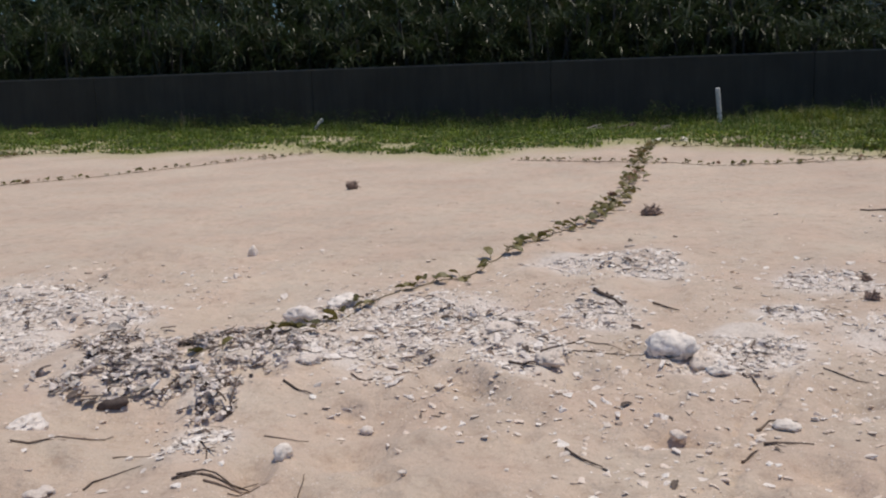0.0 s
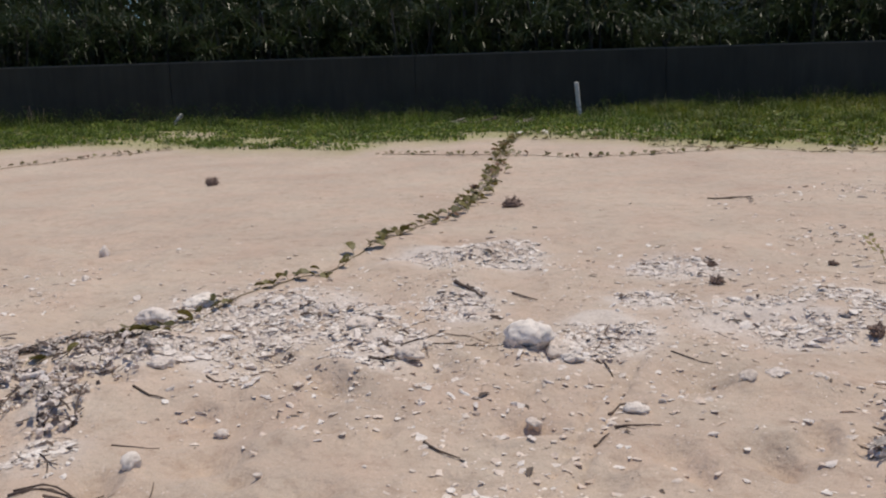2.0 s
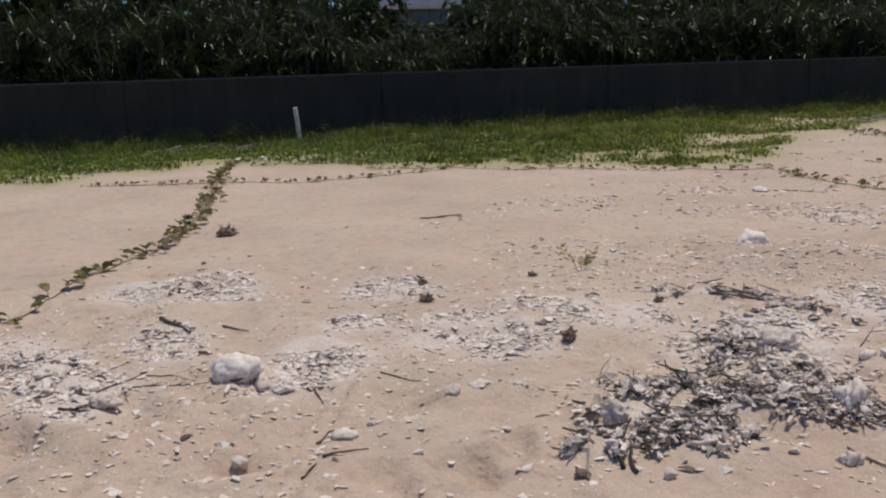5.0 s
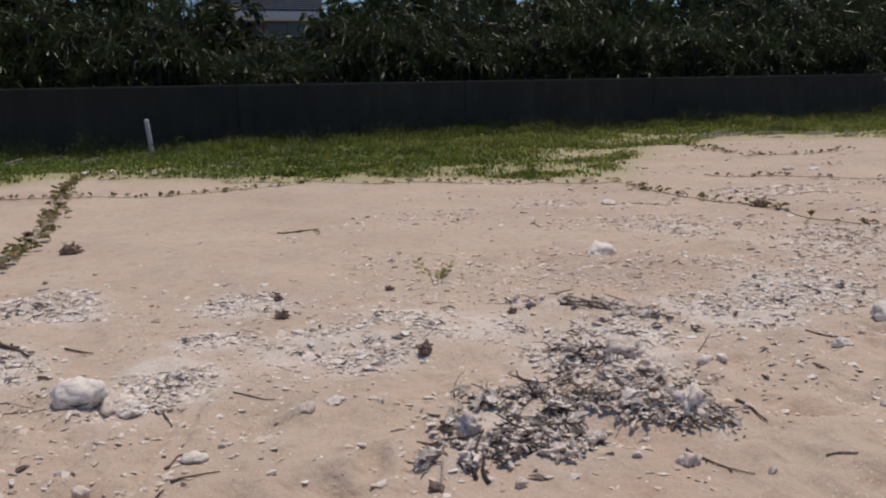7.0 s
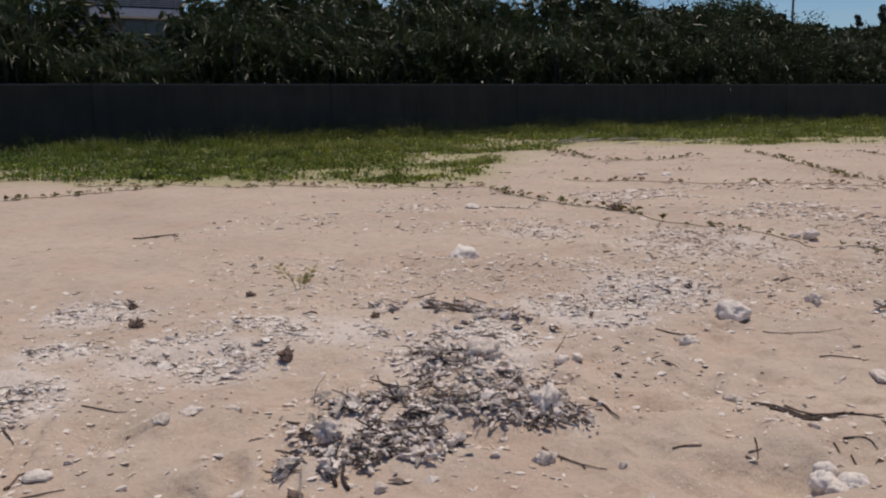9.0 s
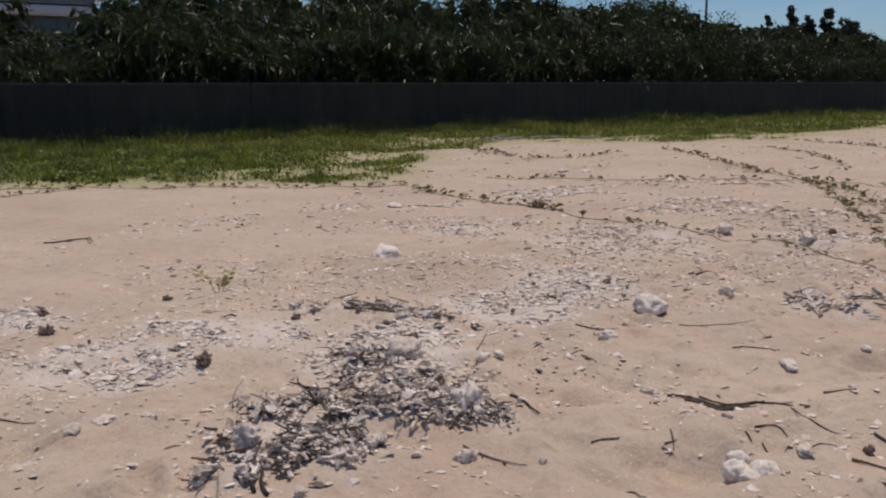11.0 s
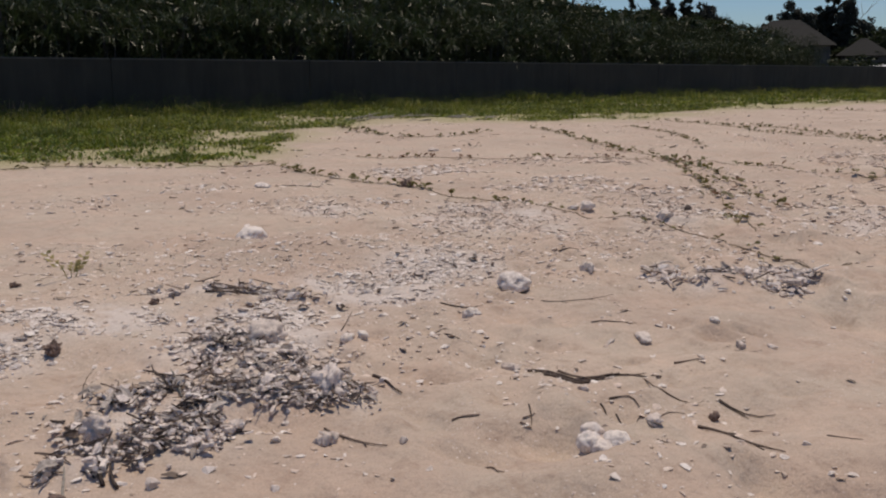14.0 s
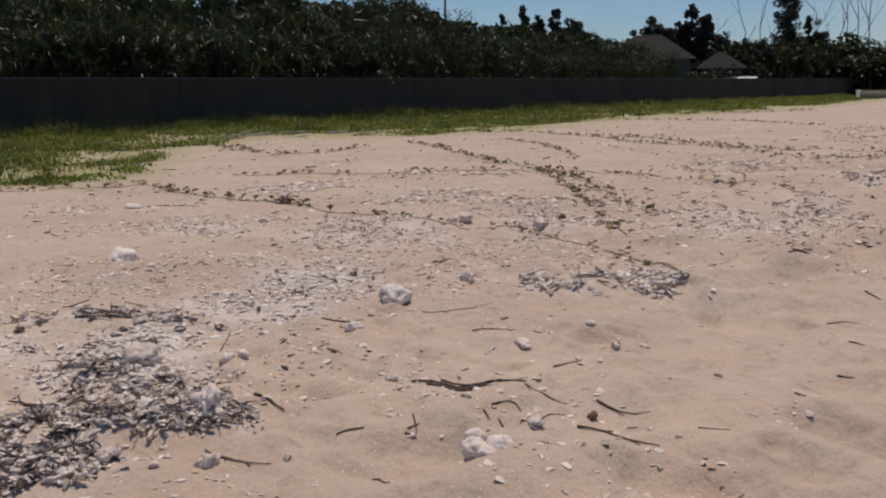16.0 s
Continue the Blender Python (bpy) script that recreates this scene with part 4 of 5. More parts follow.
def low_house(x, y, turn, length, depth, eave, ridge, label):
    """A house with a hipped tile roof and a row of tile courses."""
    house = new("low_house")
    house.matrix_basis = pose(x, y, 0, 0, 0, turn)
    hl, hd = length / 2, depth / 2
    for a, b, c, d in ((-hl, -hd, hl, -hd + 0.2), (-hl, hd - 0.2, hl, hd), (-hl, -hd + 0.2, -hl + 0.2, hd - 0.2), (hl - 0.2, -hd + 0.2, hl, hd - 0.2)):
        part("wall", block(a, b, 0, c, d, eave), HOUSE, house)
    o, n = 0.5, 9
    roof = under(new("roof"), house)
    for k in range(n):
        bm = bmesh.new()
        s0, s1 = k / n, (k + 1) / n
        z0, z1 = eave + (ridge - eave) * s0, eave + (ridge - eave) * s1 + 0.05
        in0, in1 = (hd + o) * s0, (hd + o) * s1
        lo = [bm.verts.new((sx * (hl + o - in0), sy * (hd + o - in0), z0)) for sx, sy in ((-1, -1), (1, -1), (1, 1), (-1, 1))]
        hi = [bm.verts.new((sx * (hl + o - in1), sy * max(hd + o - in1, 0.02), z1)) for sx, sy in ((-1, -1), (1, -1), (1, 1), (-1, 1))]
        for j in range(4):
            bm.faces.new((lo[j], lo[(j + 1) % 4], hi[(j + 1) % 4], hi[j]))
        bm.faces.new(lo[::-1])
        bm.faces.new(hi)
        part("tile_course", bm, ROOF, roof)
    part("door", block(-0.45, -hd - 0.03, 0.02, 0.45, -hd, 2.0), RAIL, house)
    tagged(house, label, "house")


apartment()
low_house(80.3, 40.3, -62, 7.4, 5.0, 3.7, 5.9, "low house with a brown hipped tile roof")
low_house(87.4, 36.2, -62, 3.6, 3.0, 2.9, 4.4, "small house with a brown tile roof among bushes")


def outbuilding():
    shed = new("white_outbuilding")
    shed.matrix_basis = pose(69.3, 41.6, 0, 0, 0, -58)
    part("wall", block(-0.6, -1, 0, 0.6, 1, 4.7), PAINT, shed)
    part("roof", block(-0.75, -1.15, 4.7, 0.75, 1.15, 4.95, 0.03), PAINT, shed)
    tagged(shed, "narrow white outbuilding partly hidden by bushes", "building")


outbuilding()


def utility_pole():
    pole = new("utility_pole")
    pole.matrix_basis = pose(55.2, 44.2, 0)
    bm = bmesh.new()
    tube(bm, [Vector((0, 0, -0.3)), Vector((0, 0, 5)), Vector((0, 0, 10.5))], [0.1, 0.09, 0.07], 10)
    part("shaft", bm, HOUSE, pole)
    part("cross_arm", block(-0.8, -0.05, 9.6, 0.8, 0.05, 9.72), RAIL, pole)
    tagged(pole, "grey utility pole standing behind the bushes", "pole")


utility_pole()


def boat(name, x, y, z, turn, length, beam, depth, mat, label, upside=False, stand=0.0):
    ob = new(name)
    ob.matrix_basis = pose(x, y, z, 0, 0, turn)
    bm = bmesh.new()
    rings = []
    n = 13
    for k in range(n):
        s = k / (n - 1)
        w = beam / 2 * (1 - max(0, (s - 0.45) / 0.55) ** 2.2) + 0.01
        keel = 0.18 * depth * max(0, (s - 0.6) / 0.4) ** 2
        sheer = depth * (1 + 0.18 * s * s)
        row = []
        for u in (-1, -0.93, -0.6, 0, 0.6, 0.93, 1):
            zz = keel + (sheer - keel) * abs(u) ** 3.2
            row.append(bm.verts.new(((s - 0.5) * length, u * w, (depth * 1.18 - zz) if upside else zz)))
        rings.append(row)
    for a, b in zip(rings, rings[1:]):
        for j in range(6):
            bm.faces.new((a[j], a[j + 1], b[j + 1], b[j]))
    bmesh.ops.recalc_face_normals(bm, faces=bm.faces[:])
    bmesh.ops.solidify(bm, geom=bm.faces[:], thickness=0.03)
    part("hull", bm, mat, ob, smooth=True)
    if stand:
        for sx in (-0.3, 0.3):
            for sy in (-0.3, 0.3):
                part("leg", block(sx * length - 0.05, sy * beam - 0.05, -stand, sx * length + 0.05, sy * beam + 0.05, depth * 0.9), BARK, ob)
    else:
        bm = bmesh.new()
        tube(bm, [Vector((-length / 2, -beam / 2, depth)), Vector((0, -beam / 2, depth * 1.03)), Vector((length * 0.2, -beam * 0.46, depth * 1.05))], [0.04, 0.04, 0.03], 6)
        part("rub_rail", bm, DEAD, ob)
        part("thwart", block(-0.15, -beam * 0.46, depth * 0.7, 0.15, beam * 0.46, depth * 0.75), HULL, ob)
    tagged(ob, label, "boat")


boat("upturned_boat", 85.0, 33.2, 1.68, 110, 2.9, 1.1, 0.34, PAINT, "white upturned boat hull on trestles behind the wall", True, 1.68)
boat("beached_boat", 94.5, 22.4, -0.02, -62, 6.0, 1.7, 0.75, HULL, "faded pale flat boat drawn up on the sand")

# ---- grass strip along the wall ----


def strip_points(rng, n, x0, x1, ragged=0.8):
    """Places in the strip, thinner where sand shows through, with the depth into the strip."""
    x = rng.uniform(x0, x1, n * 5)
    y = rng.uniform(12.5, WALL_Y - 0.05, n * 5)
    deep = y - np.interp(x, EDGE_X, EDGE_Y) + (ragged + np.clip(x / 30, 0, 1.6)) * fbm(x, y, 1.1, 3)
    open_sand = fbm(x * 0.35, y, 1.2, 3) + 0.55 * np.exp(-((deep - 2.2) / 1.5) ** 2) * np.clip((x - 5) / 2, 0, 1) * (x < 30)
    dense = np.clip(deep / 0.5, 0, 1) * np.where(deep > 4.5, 1.0, np.clip(1.1 - 2.3 * open_sand, 0.05, 1))
    dense = dense * np.clip(0.7 + 2.4 * fbm(x * 0.6, y, 0.6, 3), 0.05, 1)
    dense = dense * (1 - 0.75 * np.exp(-((x - 0.1) / 1.4) ** 2 - ((y - 26.8) / 0.9) ** 2)) * (1 - 0.85 * np.exp(-((x - 18.6) / 2.8) ** 2 - ((y + 0.48 * (x - 18.6) - 21.3) / 1.0) ** 2))
    keep = (deep > 0) & (rng.random(n * 5) < dense)
    return x[keep][:n], y[keep][:n], deep[keep][:n]


def grass(name, n, x0, x1, seed, tall, wide, mat):
    rng = np.random.default_rng(seed)
    x, y, deep = strip_points(rng, n, x0, x1)
    m = len(x)
    h = (0.07 + 0.015 * np.clip(deep, 0, 6) + 0.05 * np.clip((deep - 7) / 3, 0, 1) * (1 + 1.6 * fbm(x, y, 2.5, 2))) * np.clip(1 + 1.5 * fbm(x, y, 0.8, 2), 0.4, 1.8) * rng.uniform(0.6, 1.6, m) * tall
    az, lean = rng.uniform(0, math.tau, m), rng.uniform(0.1, 0.9, m)
    base = np.stack([x, y, height(x, y) - 0.01], 1)
    d = np.stack([np.cos(az), np.sin(az), np.zeros(m)], 1)
    s = np.stack([-np.sin(az), np.cos(az), np.zeros(m)], 1) * (wide * rng.uniform(0.6, 1.3, m) / 2)[:, None]
    up = np.array([0, 0, 1.0])
    p1 = base + d * (h * lean * 0.3)[:, None] + up * (h * 0.6)[:, None]
    p2 = base + d * (h * lean)[:, None] + up * h[:, None]
    v = np.stack([base - s, base + s, p1 - s * 0.8, p1 + s * 0.8, p2], 1).reshape(-1, 3)
    f = np.array([[0, 1, 3], [0, 3, 2], [2, 3, 4]])
    t = (f[None] + (np.arange(m) * 5)[:, None, None]).reshape(-1, 3)
    return tagged(new(name, tri_mesh(name, v, t, mat)), "green beach grass growing before the sea wall", "grass", kind="stuff")


def ground_cover(name, n, x0, x1, seed, size, mat):
    rng = np.random.default_rng(seed)
    x, y, deep = strip_points(rng, n, x0, x1)
    z = height(x, y) + rng.uniform(0.02, 0.06, len(x)) + 0.012 * np.clip(deep, 0, 5) * rng.random(len(x)) + 0.28 * np.clip(fbm(x, y, 0.7, 3), 0, 1) * rng.random(len(x))
    v, t = flat_leaves(np.stack([x, y, z], 1), np.array([0.0, -0.35, 0.8]), size, rng, 0.8)
    return tagged(new(name, tri_mesh(name, v, t, mat)), "low creeping leaves spread over sand before the wall", "ground cover", kind="stuff")


grass("grass", 60000, -30, 9, 11, 1.0, 0.014, GRASS)
grass("grass", 60000, 4, 34, 15, 1.0, 0.014, OLIVE_GRASS)
grass("grass", 40000, 32, 108, 12, 1.15, 0.03, OLIVE_GRASS)
ground_cover("ground_cover", 75000, -30, 9, 13, 0.07, COVER)
ground_cover("ground_cover", 70000, 4, 34, 16, 0.07, OLIVE_COVER)
ground_cover("ground_cover", 20000, 32, 108, 14, 0.15, OLIVE_COVER)


def weeds(x0, x1, n, seed):
    """Taller dark weeds in clumps at the foot of the wall."""
    rng = np.random.default_rng(seed)
    cx, cy = rng.uniform(x0, x1, n), 30.4 - 3.6 * rng.random(n) ** 1.6
    top = rng.uniform(0.25, 0.85, n)
    k = 110
    which = np.repeat(np.arange(n), k)
    px, py = cx[which] + rng.normal(0, 0.3, n * k), np.minimum(cy[which] + rng.normal(0, 0.25, n * k), WALL_Y - 0.06)
    pz = height(px, py) + top[which] * rng.random(n * k) * np.exp(-((px - cx[which]) / 0.45) ** 2)
    v, t = flat_leaves(np.stack([px, py, pz], 1), np.array([0.0, -0.9, 0.15]), 0.075, rng, 0.3)
    return tagged(new("weeds", tri_mesh("weeds", v, t, DARK_WEED)), "dark clumps of tall weeds at the wall foot", "weeds", kind="stuff")


weeds(-16, 9, 240, 31)
weeds(9, 36, 230, 32)
weeds(36, 72, 160, 33)


def reeds(x, y, seed):
    """Thin dry seed stalks that stand above the grass."""
    r = random.Random(seed)
    ob = new("dry_reed")
    ob.matrix_basis = pose(x, y, gz(x, y))
    for _ in range(9):
        bm = bmesh.new()
        dx, dy, h = r.uniform(-0.25, 0.25), r.uniform(-0.15, 0.15), r.uniform(0.35, 0.75)
        tube(bm, [Vector((dx, dy, -0.05)), Vector((dx * 1.2, dy, h * 0.5)), Vector((dx * 1.5, dy, h))], [0.004, 0.003, 0.008], 4)
        part("stalk", bm, BARK_LITTER, ob)
    tagged(ob, "thin dry reed stalks above the grass", "reed", "reeds by the wall")


for k, (x, y) in enumerate(((7.4, 29.6), (9.9, 29.4), (10.6, 29.6), (-14.5, 29.5), (15.8, 29.2), (8.0, 29.0))):
    reeds(x, y, k)


# ---- post and leaning stake ----
def post(name, x, y, lean, h, r, label):
    bm = bmesh.new()
    rnd = random.Random(name)
    tube(bm, [Vector((0, 0, -0.3)), Vector((lean * 0.1, 0, h * 0.3)), Vector((lean * 0.55, 0, h * 0.7)), Vector((lean, 0, h * 0.96)), Vector((lean, 0, h))], [r, r * 0.95, r * 0.9, r * 0.95, r * 0.8], 10)
    for v in bm.verts:
        v.co += Vector((rnd.uniform(-1, 1), rnd.uniform(-1, 1), 0)) * r * 0.08
    ob = new(name, bm_mesh(name, bm, POST, True))
    ob.matrix_basis = pose(x, y, gz(x, y))
    return tagged(ob, label, "post")


post("wooden_post", 2.80, 28.81, -0.09, 1.17, 0.075, "bleached white wooden post standing in grass")
post("leaning_stake", -9.62, 28.2, 0.28, 0.42, 0.06, "short pale stake leaning in the grass")


# ---- vines ----
def goat_foot_leaf(mat):
    """A two-lobed leaf on its stalk, folded along its rib."""
    bm = bmesh.new()
    bm_pts = ((0, 0.0), (0.30, 0.10), (0.46, 0.38), (0.44, 0.72), (0.26, 0.98), (0.06, 0.86))
    rib0, rib1 = bm.verts.new((0, 0, 0.32)), bm.verts.new((0, 0.84, 0.40))
    mid = bm.verts.new((0, 0.45, 0.42))
    for sx in (-1, 1):
        e = [bm.verts.new((sx * px, py, 0.32 + 0.55 * px + 0.08 * math.sin(py * 3))) for px, py in bm_pts[1:]]
        loop = ((rib0, e[0], mid), (e[0], e[1], mid), (e[1], e[2], mid), (e[2], rib1, mid), (e[2], e[3], rib1), (e[3], e[4], rib1))
        for tri in loop:
            bm.faces.new(tri if sx > 0 else tri[::-1])
    tube(bm, [Vector((0, -0.25, 0)), Vector((0, 0.0, 0.32))], [0.03, 0.025], 3)
    return bm_mesh("leaf", bm, mat)


LEAF, BROWN_LEAF = goat_foot_leaf(VINE_LEAF), goat_foot_leaf(DRY_VINE)


def along(points, step):
    """Places at even steps on a smooth line through points."""
    p = [points[0]] + list(points) + [points[-1]]
    fine = []
    for a, b, c, d in zip(p, p[1:], p[2:], p[3:]):
        for k in range(24):
            s = k / 24
            fine.append(tuple(0.5 * (2 * b[i] + (c[i] - a[i]) * s + (2 * a[i] - 5 * b[i] + 4 * c[i] - d[i]) * s * s + (3 * b[i] - a[i] - 3 * c[i] + d[i]) * s ** 3) for i in (0, 1)))
    fine.append(points[-1])
    out, left = [fine[0]], 0.0
    for a, b in zip(fine, fine[1:]):
        n = math.hypot(b[0] - a[0], b[1] - a[1])
        while left + n >= step:
            s = (step - left) / n
            a = (a[0] + (b[0] - a[0]) * s, a[1] + (b[1] - a[1]) * s)
            out.append(a)
            n = math.hypot(b[0] - a[0], b[1] - a[1])
            left = 0.0
        left += n
    return out


def vine(points, seed, node_step=0.2, leaves=2, size=0.075, gap=0.15, spread=0.05, dry=0.06):
    r = random.Random(seed)
    line = [(x + r.uniform(-0.02, 0.02), y + r.uniform(-0.02, 0.02)) for x, y in along(points, 0.09)]
    ob = new("beach_vine")
    bm = bmesh.new()
    tube(bm, [Vector((x, y, gz(x, y) + 0.004 + 0.006 * r.random())) for x, y in line], [0.0045] * len(line), 5)
    part("stem", bm, VINE_STEM, ob)
    made = 0
    for x, y in along(points, node_step):
        if r.random() < gap:
            continue
        for _ in range(r.randint(max(1, leaves - 1), leaves + 1)):
            if made >= 300:
                break
            px, py = x + r.gauss(0, spread), y + r.gauss(0, spread)
            lf = under(new("leaf", BROWN_LEAF if r.random() < dry else LEAF), ob)
            s = size * r.uniform(0.6, 1.25)
            lf.matrix_basis = pose(px, py, gz(px, py) + 0.004, r.uniform(-25, 35), r.uniform(-25, 25), r.uniform(0, 360)) @ Matrix.Scale(s, 4)
            made += 1
    return tagged(ob, "green creeping beach vine trailing over bare sand", "vine", "vines on the sand")


vine(VINE_MAIN[:6], 1, 0.15, 3, 0.095, 0.05, 0.065)
vine(VINE_MAIN[5:], 2, 0.16, 2, 0.095, 0.12, 0.045)
vine(VINE_WEST, 3, 0.16, 2, 0.085, 0.12, 0.07)
vine(VINE_WEST2, 4, 0.15, 2, 0.1, 0.1, 0.08)
vine(VINE_MID, 5, 0.13, 2, 0.085, 0.12, 0.06)
vine(VINE_MID2, 6, 0.14, 2, 0.09, 0.15, 0.1)
vine(VINE_EDGE, 7, 0.16, 2, 0.085, 0.15, 0.09)
vine(VINE_EAST, 8, 0.17, 2, 0.085, 0.12, 0.06)
vine(VINE_EAST_B, 9, 0.24, 2, 0.06, 0.15, 0.05)
vine(VINE_EAST_C, 10, 0.16, 2, 0.08, 0.15, 0.07, 0.75)
vine(VINE_BIG, 11, 0.16, 2, 0.085, 0.08, 0.08)
vine(VINE_BIG2, 12, 0.16, 2, 0.075, 0.1, 0.07)
vine(VINE_LONG, 13, 0.2, 2, 0.09, 0.2, 0.08)
vine(VINE_FAR1, 14, 0.16, 2, 0.07, 0.2, 0.08)
vine(VINE_FAR2, 15, 0.11, 2, 0.075, 0.12, 0.2)
vine(VINE_FAR3, 16, 0.11, 2, 0.075, 0.12, 0.2)
vine(VINE_FAR4, 17, 0.22, 2, 0.1, 0.15, 0.15)
vine(VINE_FAR5, 18, 0.25, 2, 0.11, 0.15, 0.2)
vine(VINE_LINE, 19, 0.17, 2, 0.1, 0.15, 0.12)


# ---- coral stones ----
def coral_stone(name, x, y, wide, tall, seed, label, mat=ROCK, deep=0.8, turn=None, rough=0.34, sink=0.3, fine=4, rounded=False):
    r = random.Random(seed)
    bm = bmesh.new()
    bmesh.ops.create_icosphere(bm, subdivisions=fine, radius=1)
    off = Vector((r.uniform(0, 50), r.uniform(0, 50), r.uniform(0, 50)))
    cuts = [(Vector((r.gauss(0, 1), r.gauss(0, 1), r.gauss(0, 1))).normalized(), r.uniform(0.5, 0.85)) for _ in range(0 if rounded else 9)]
    for v in bm.verts:
        d = v.co.normalized()
        reach = min([1.0] + [c / max(d.dot(n), 0.05) for n, c in cuts])
        k = reach * 1.15 + rough * 0.6 * noise.noise(d * 1.4 + off) * 1.6 + rough * 0.7 * noise.noise(d * 3.5 + off) + rough * 0.35 * noise.noise(d * 8 + off)
        pit = noise.noise(d * 5 + off * 2)
        if pit > 0.28 and not rounded:
            k -= (pit - 0.28) * 0.5
        v.co = Vector((d.x * wide / 2, d.y * wide / 2 * deep, d.z * tall * 0.62)) * k
    ob = new(name, bm_mesh(name, bm, mat, True))
    ob.matrix_basis = pose(x, y, gz(x, y) + tall * (0.62 - sink), r.uniform(-8, 8), r.uniform(-8, 8), r.uniform(0, 360) if turn is None else turn)
    return tagged(ob, label, "stone", "coral stones on the sand")


for k, (x, y, wide, tall) in enumerate(ROCKS):
    kind = "large white coral stone lying on sand" if wide > 0.2 else "small white coral stone on the sand" if tall / wide > 0.4 else "flat pale coral slab half sunk in sand"
    heaped = 1.2 < x < 3.0 and 2.8 < y < 4.0
    if heaped:
        kind = "rough grey coral lump lying in the drift heap"
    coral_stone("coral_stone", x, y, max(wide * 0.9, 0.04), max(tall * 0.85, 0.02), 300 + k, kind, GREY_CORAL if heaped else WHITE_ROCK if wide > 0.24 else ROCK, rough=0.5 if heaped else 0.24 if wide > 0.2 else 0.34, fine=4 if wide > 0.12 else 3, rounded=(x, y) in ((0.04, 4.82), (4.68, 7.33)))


def knobbly_coral():
    """One bleached coral block of several rounded knobs."""
    bm = bmesh.new()
    for k, (dx, dy, dz, sx, sy, sz) in enumerate(((-0.06, -0.015, 0.042, 0.054, 0.058, 0.047), (0.056, -0.005, 0.046, 0.058, 0.062, 0.05), (0.0, -0.055, 0.032, 0.054, 0.044, 0.038), (-0.052, 0.085, 0.05, 0.05, 0.042, 0.044), (0.0, 0.03, 0.014, 0.09, 0.085, 0.032))):
        part_bm = bmesh.new()
        bmesh.ops.create_icosphere(part_bm, subdivisions=4, radius=1)
        off = Vector((k * 7.1, 3.3 * k, 1.7 * k))
        me = bpy.data.meshes.new("knob")
        for v in part_bm.verts:
            d = v.co.normalized()
            q = 1 + 0.2 * noise.noise(d * 2.2 + off) + 0.1 * noise.noise(d * 6 + off)
            v.co = Vector((dx + d.x * sx * q, dy + d.y * sy * q, dz + d.z * sz * q))
        part_bm.to_mesh(me)
        part_bm.free()
        bm.from_mesh(me)
        bpy.data.meshes.remove(me)
    ob = new("knobbly_coral", bm_mesh("knobbly_coral", bm, WHITE_ROCK, True))
    ob.matrix_basis = pose(2.99, 2.05, gz(2.99, 2.05) - 0.022, 0, 0, -54) @ Matrix.Scale(0.92, 4)
    tagged(ob, "bleached white knobbly block of brain coral", "coral", "coral stones on the sand")


knobbly_coral()
coral_stone("brown_nut", 3.72, 1.99, 0.05, 0.045, 900, "round brown seed husk lying on sand", HUSK, 0.9, fine=3)
coral_stone("dark_stone", 9.22, 5.55, 0.09, 0.06, 901, "small black stone on the sand", WEED, 0.9, fine=3)
coral_stone("dark_stone", 1.26, 3.12, 0.06, 0.035, 902, "small dark lump beside the drift heap", HUSK, 0.9, fine=3)
coral_stone("dark_stone", -2.64, 3.86, 0.15, 0.05, 903, "dark flat lump of rotten wood in the drift heap", WEED, 0.5, turn=10, fine=3)


def root_tuft(x, y, wide, tall, seed, label):
    """A matted clump of dead roots and weed."""
    r = random.Random(seed)
    ob = new("root_clump")
    ob.matrix_basis = pose(x, y, gz(x, y))
    bm = bmesh.new()
    bmesh.ops.create_icosphere(bm, subdivisions=3, radius=1)
    for v in bm.verts:
        k = 1 + 0.35 * noise.noise(v.co * 2 + Vector((seed, 0, 0))) + 0.2 * noise.noise(v.co * 6)
        v.co = Vector((v.co.x * wide * 0.38, v.co.y * wide * 0.32, v.co.z * tall * 0.4 + tall * 0.28)) * k
    part("core", bm, HUSK, ob)
    for _ in range(26):
        a, e = r.uniform(0, math.tau), r.uniform(-0.1, 1.3)
        d = Vector((math.cos(a) * math.cos(e), math.sin(a) * math.cos(e), math.sin(e)))
        p = Vector((d.x * wide * 0.3, d.y * wide * 0.26, tall * 0.3 + d.z * tall * 0.3))
        n = r.uniform(0.14, 0.34) * wide
        q = p + d * n + Vector((r.uniform(-0.2, 0.2), r.uniform(-0.2, 0.2), -0.15)) * n
        bm = bmesh.new()
        tube(bm, [p, p.lerp(q, 0.5) + Vector((0, 0, 0.1 * n)), Vector((q.x, q.y, max(q.z, 0.004)))], [0.006, 0.005, 0.002], 4)
        part("root", bm, HUSK, ob)
    tagged(ob, label, "root clump", "root clumps on the sand")


root_tuft(-3.88, 12.4, 0.22, 0.13, 1, "dark matted root clump on bare sand")
root_tuft(0.12, 9.95, 0.27, 0.12, 2, "dark spiky root clump on bare sand")
root_tuft(1.94, 4.93, 0.11, 0.095, 3, "round brown fibrous husk on the sand")
root_tuft(2.86, 5.6, 0.075, 0.045, 4, "small dark root knot on the sand")
root_tuft(1.37, 6.12, 0.12, 0.06, 5, "low dark root clump among rubble")
root_tuft(1.49, 6.75, 0.09, 0.05, 6, "dark root knot beside white rubble")
root_tuft(8.25, 9.2, 0.22, 0.13, 7, "dark clump of weed on the vine")
root_tuft(2.36, 6.72, 0.08, 0.04, 8, "small brown root knot on sand")


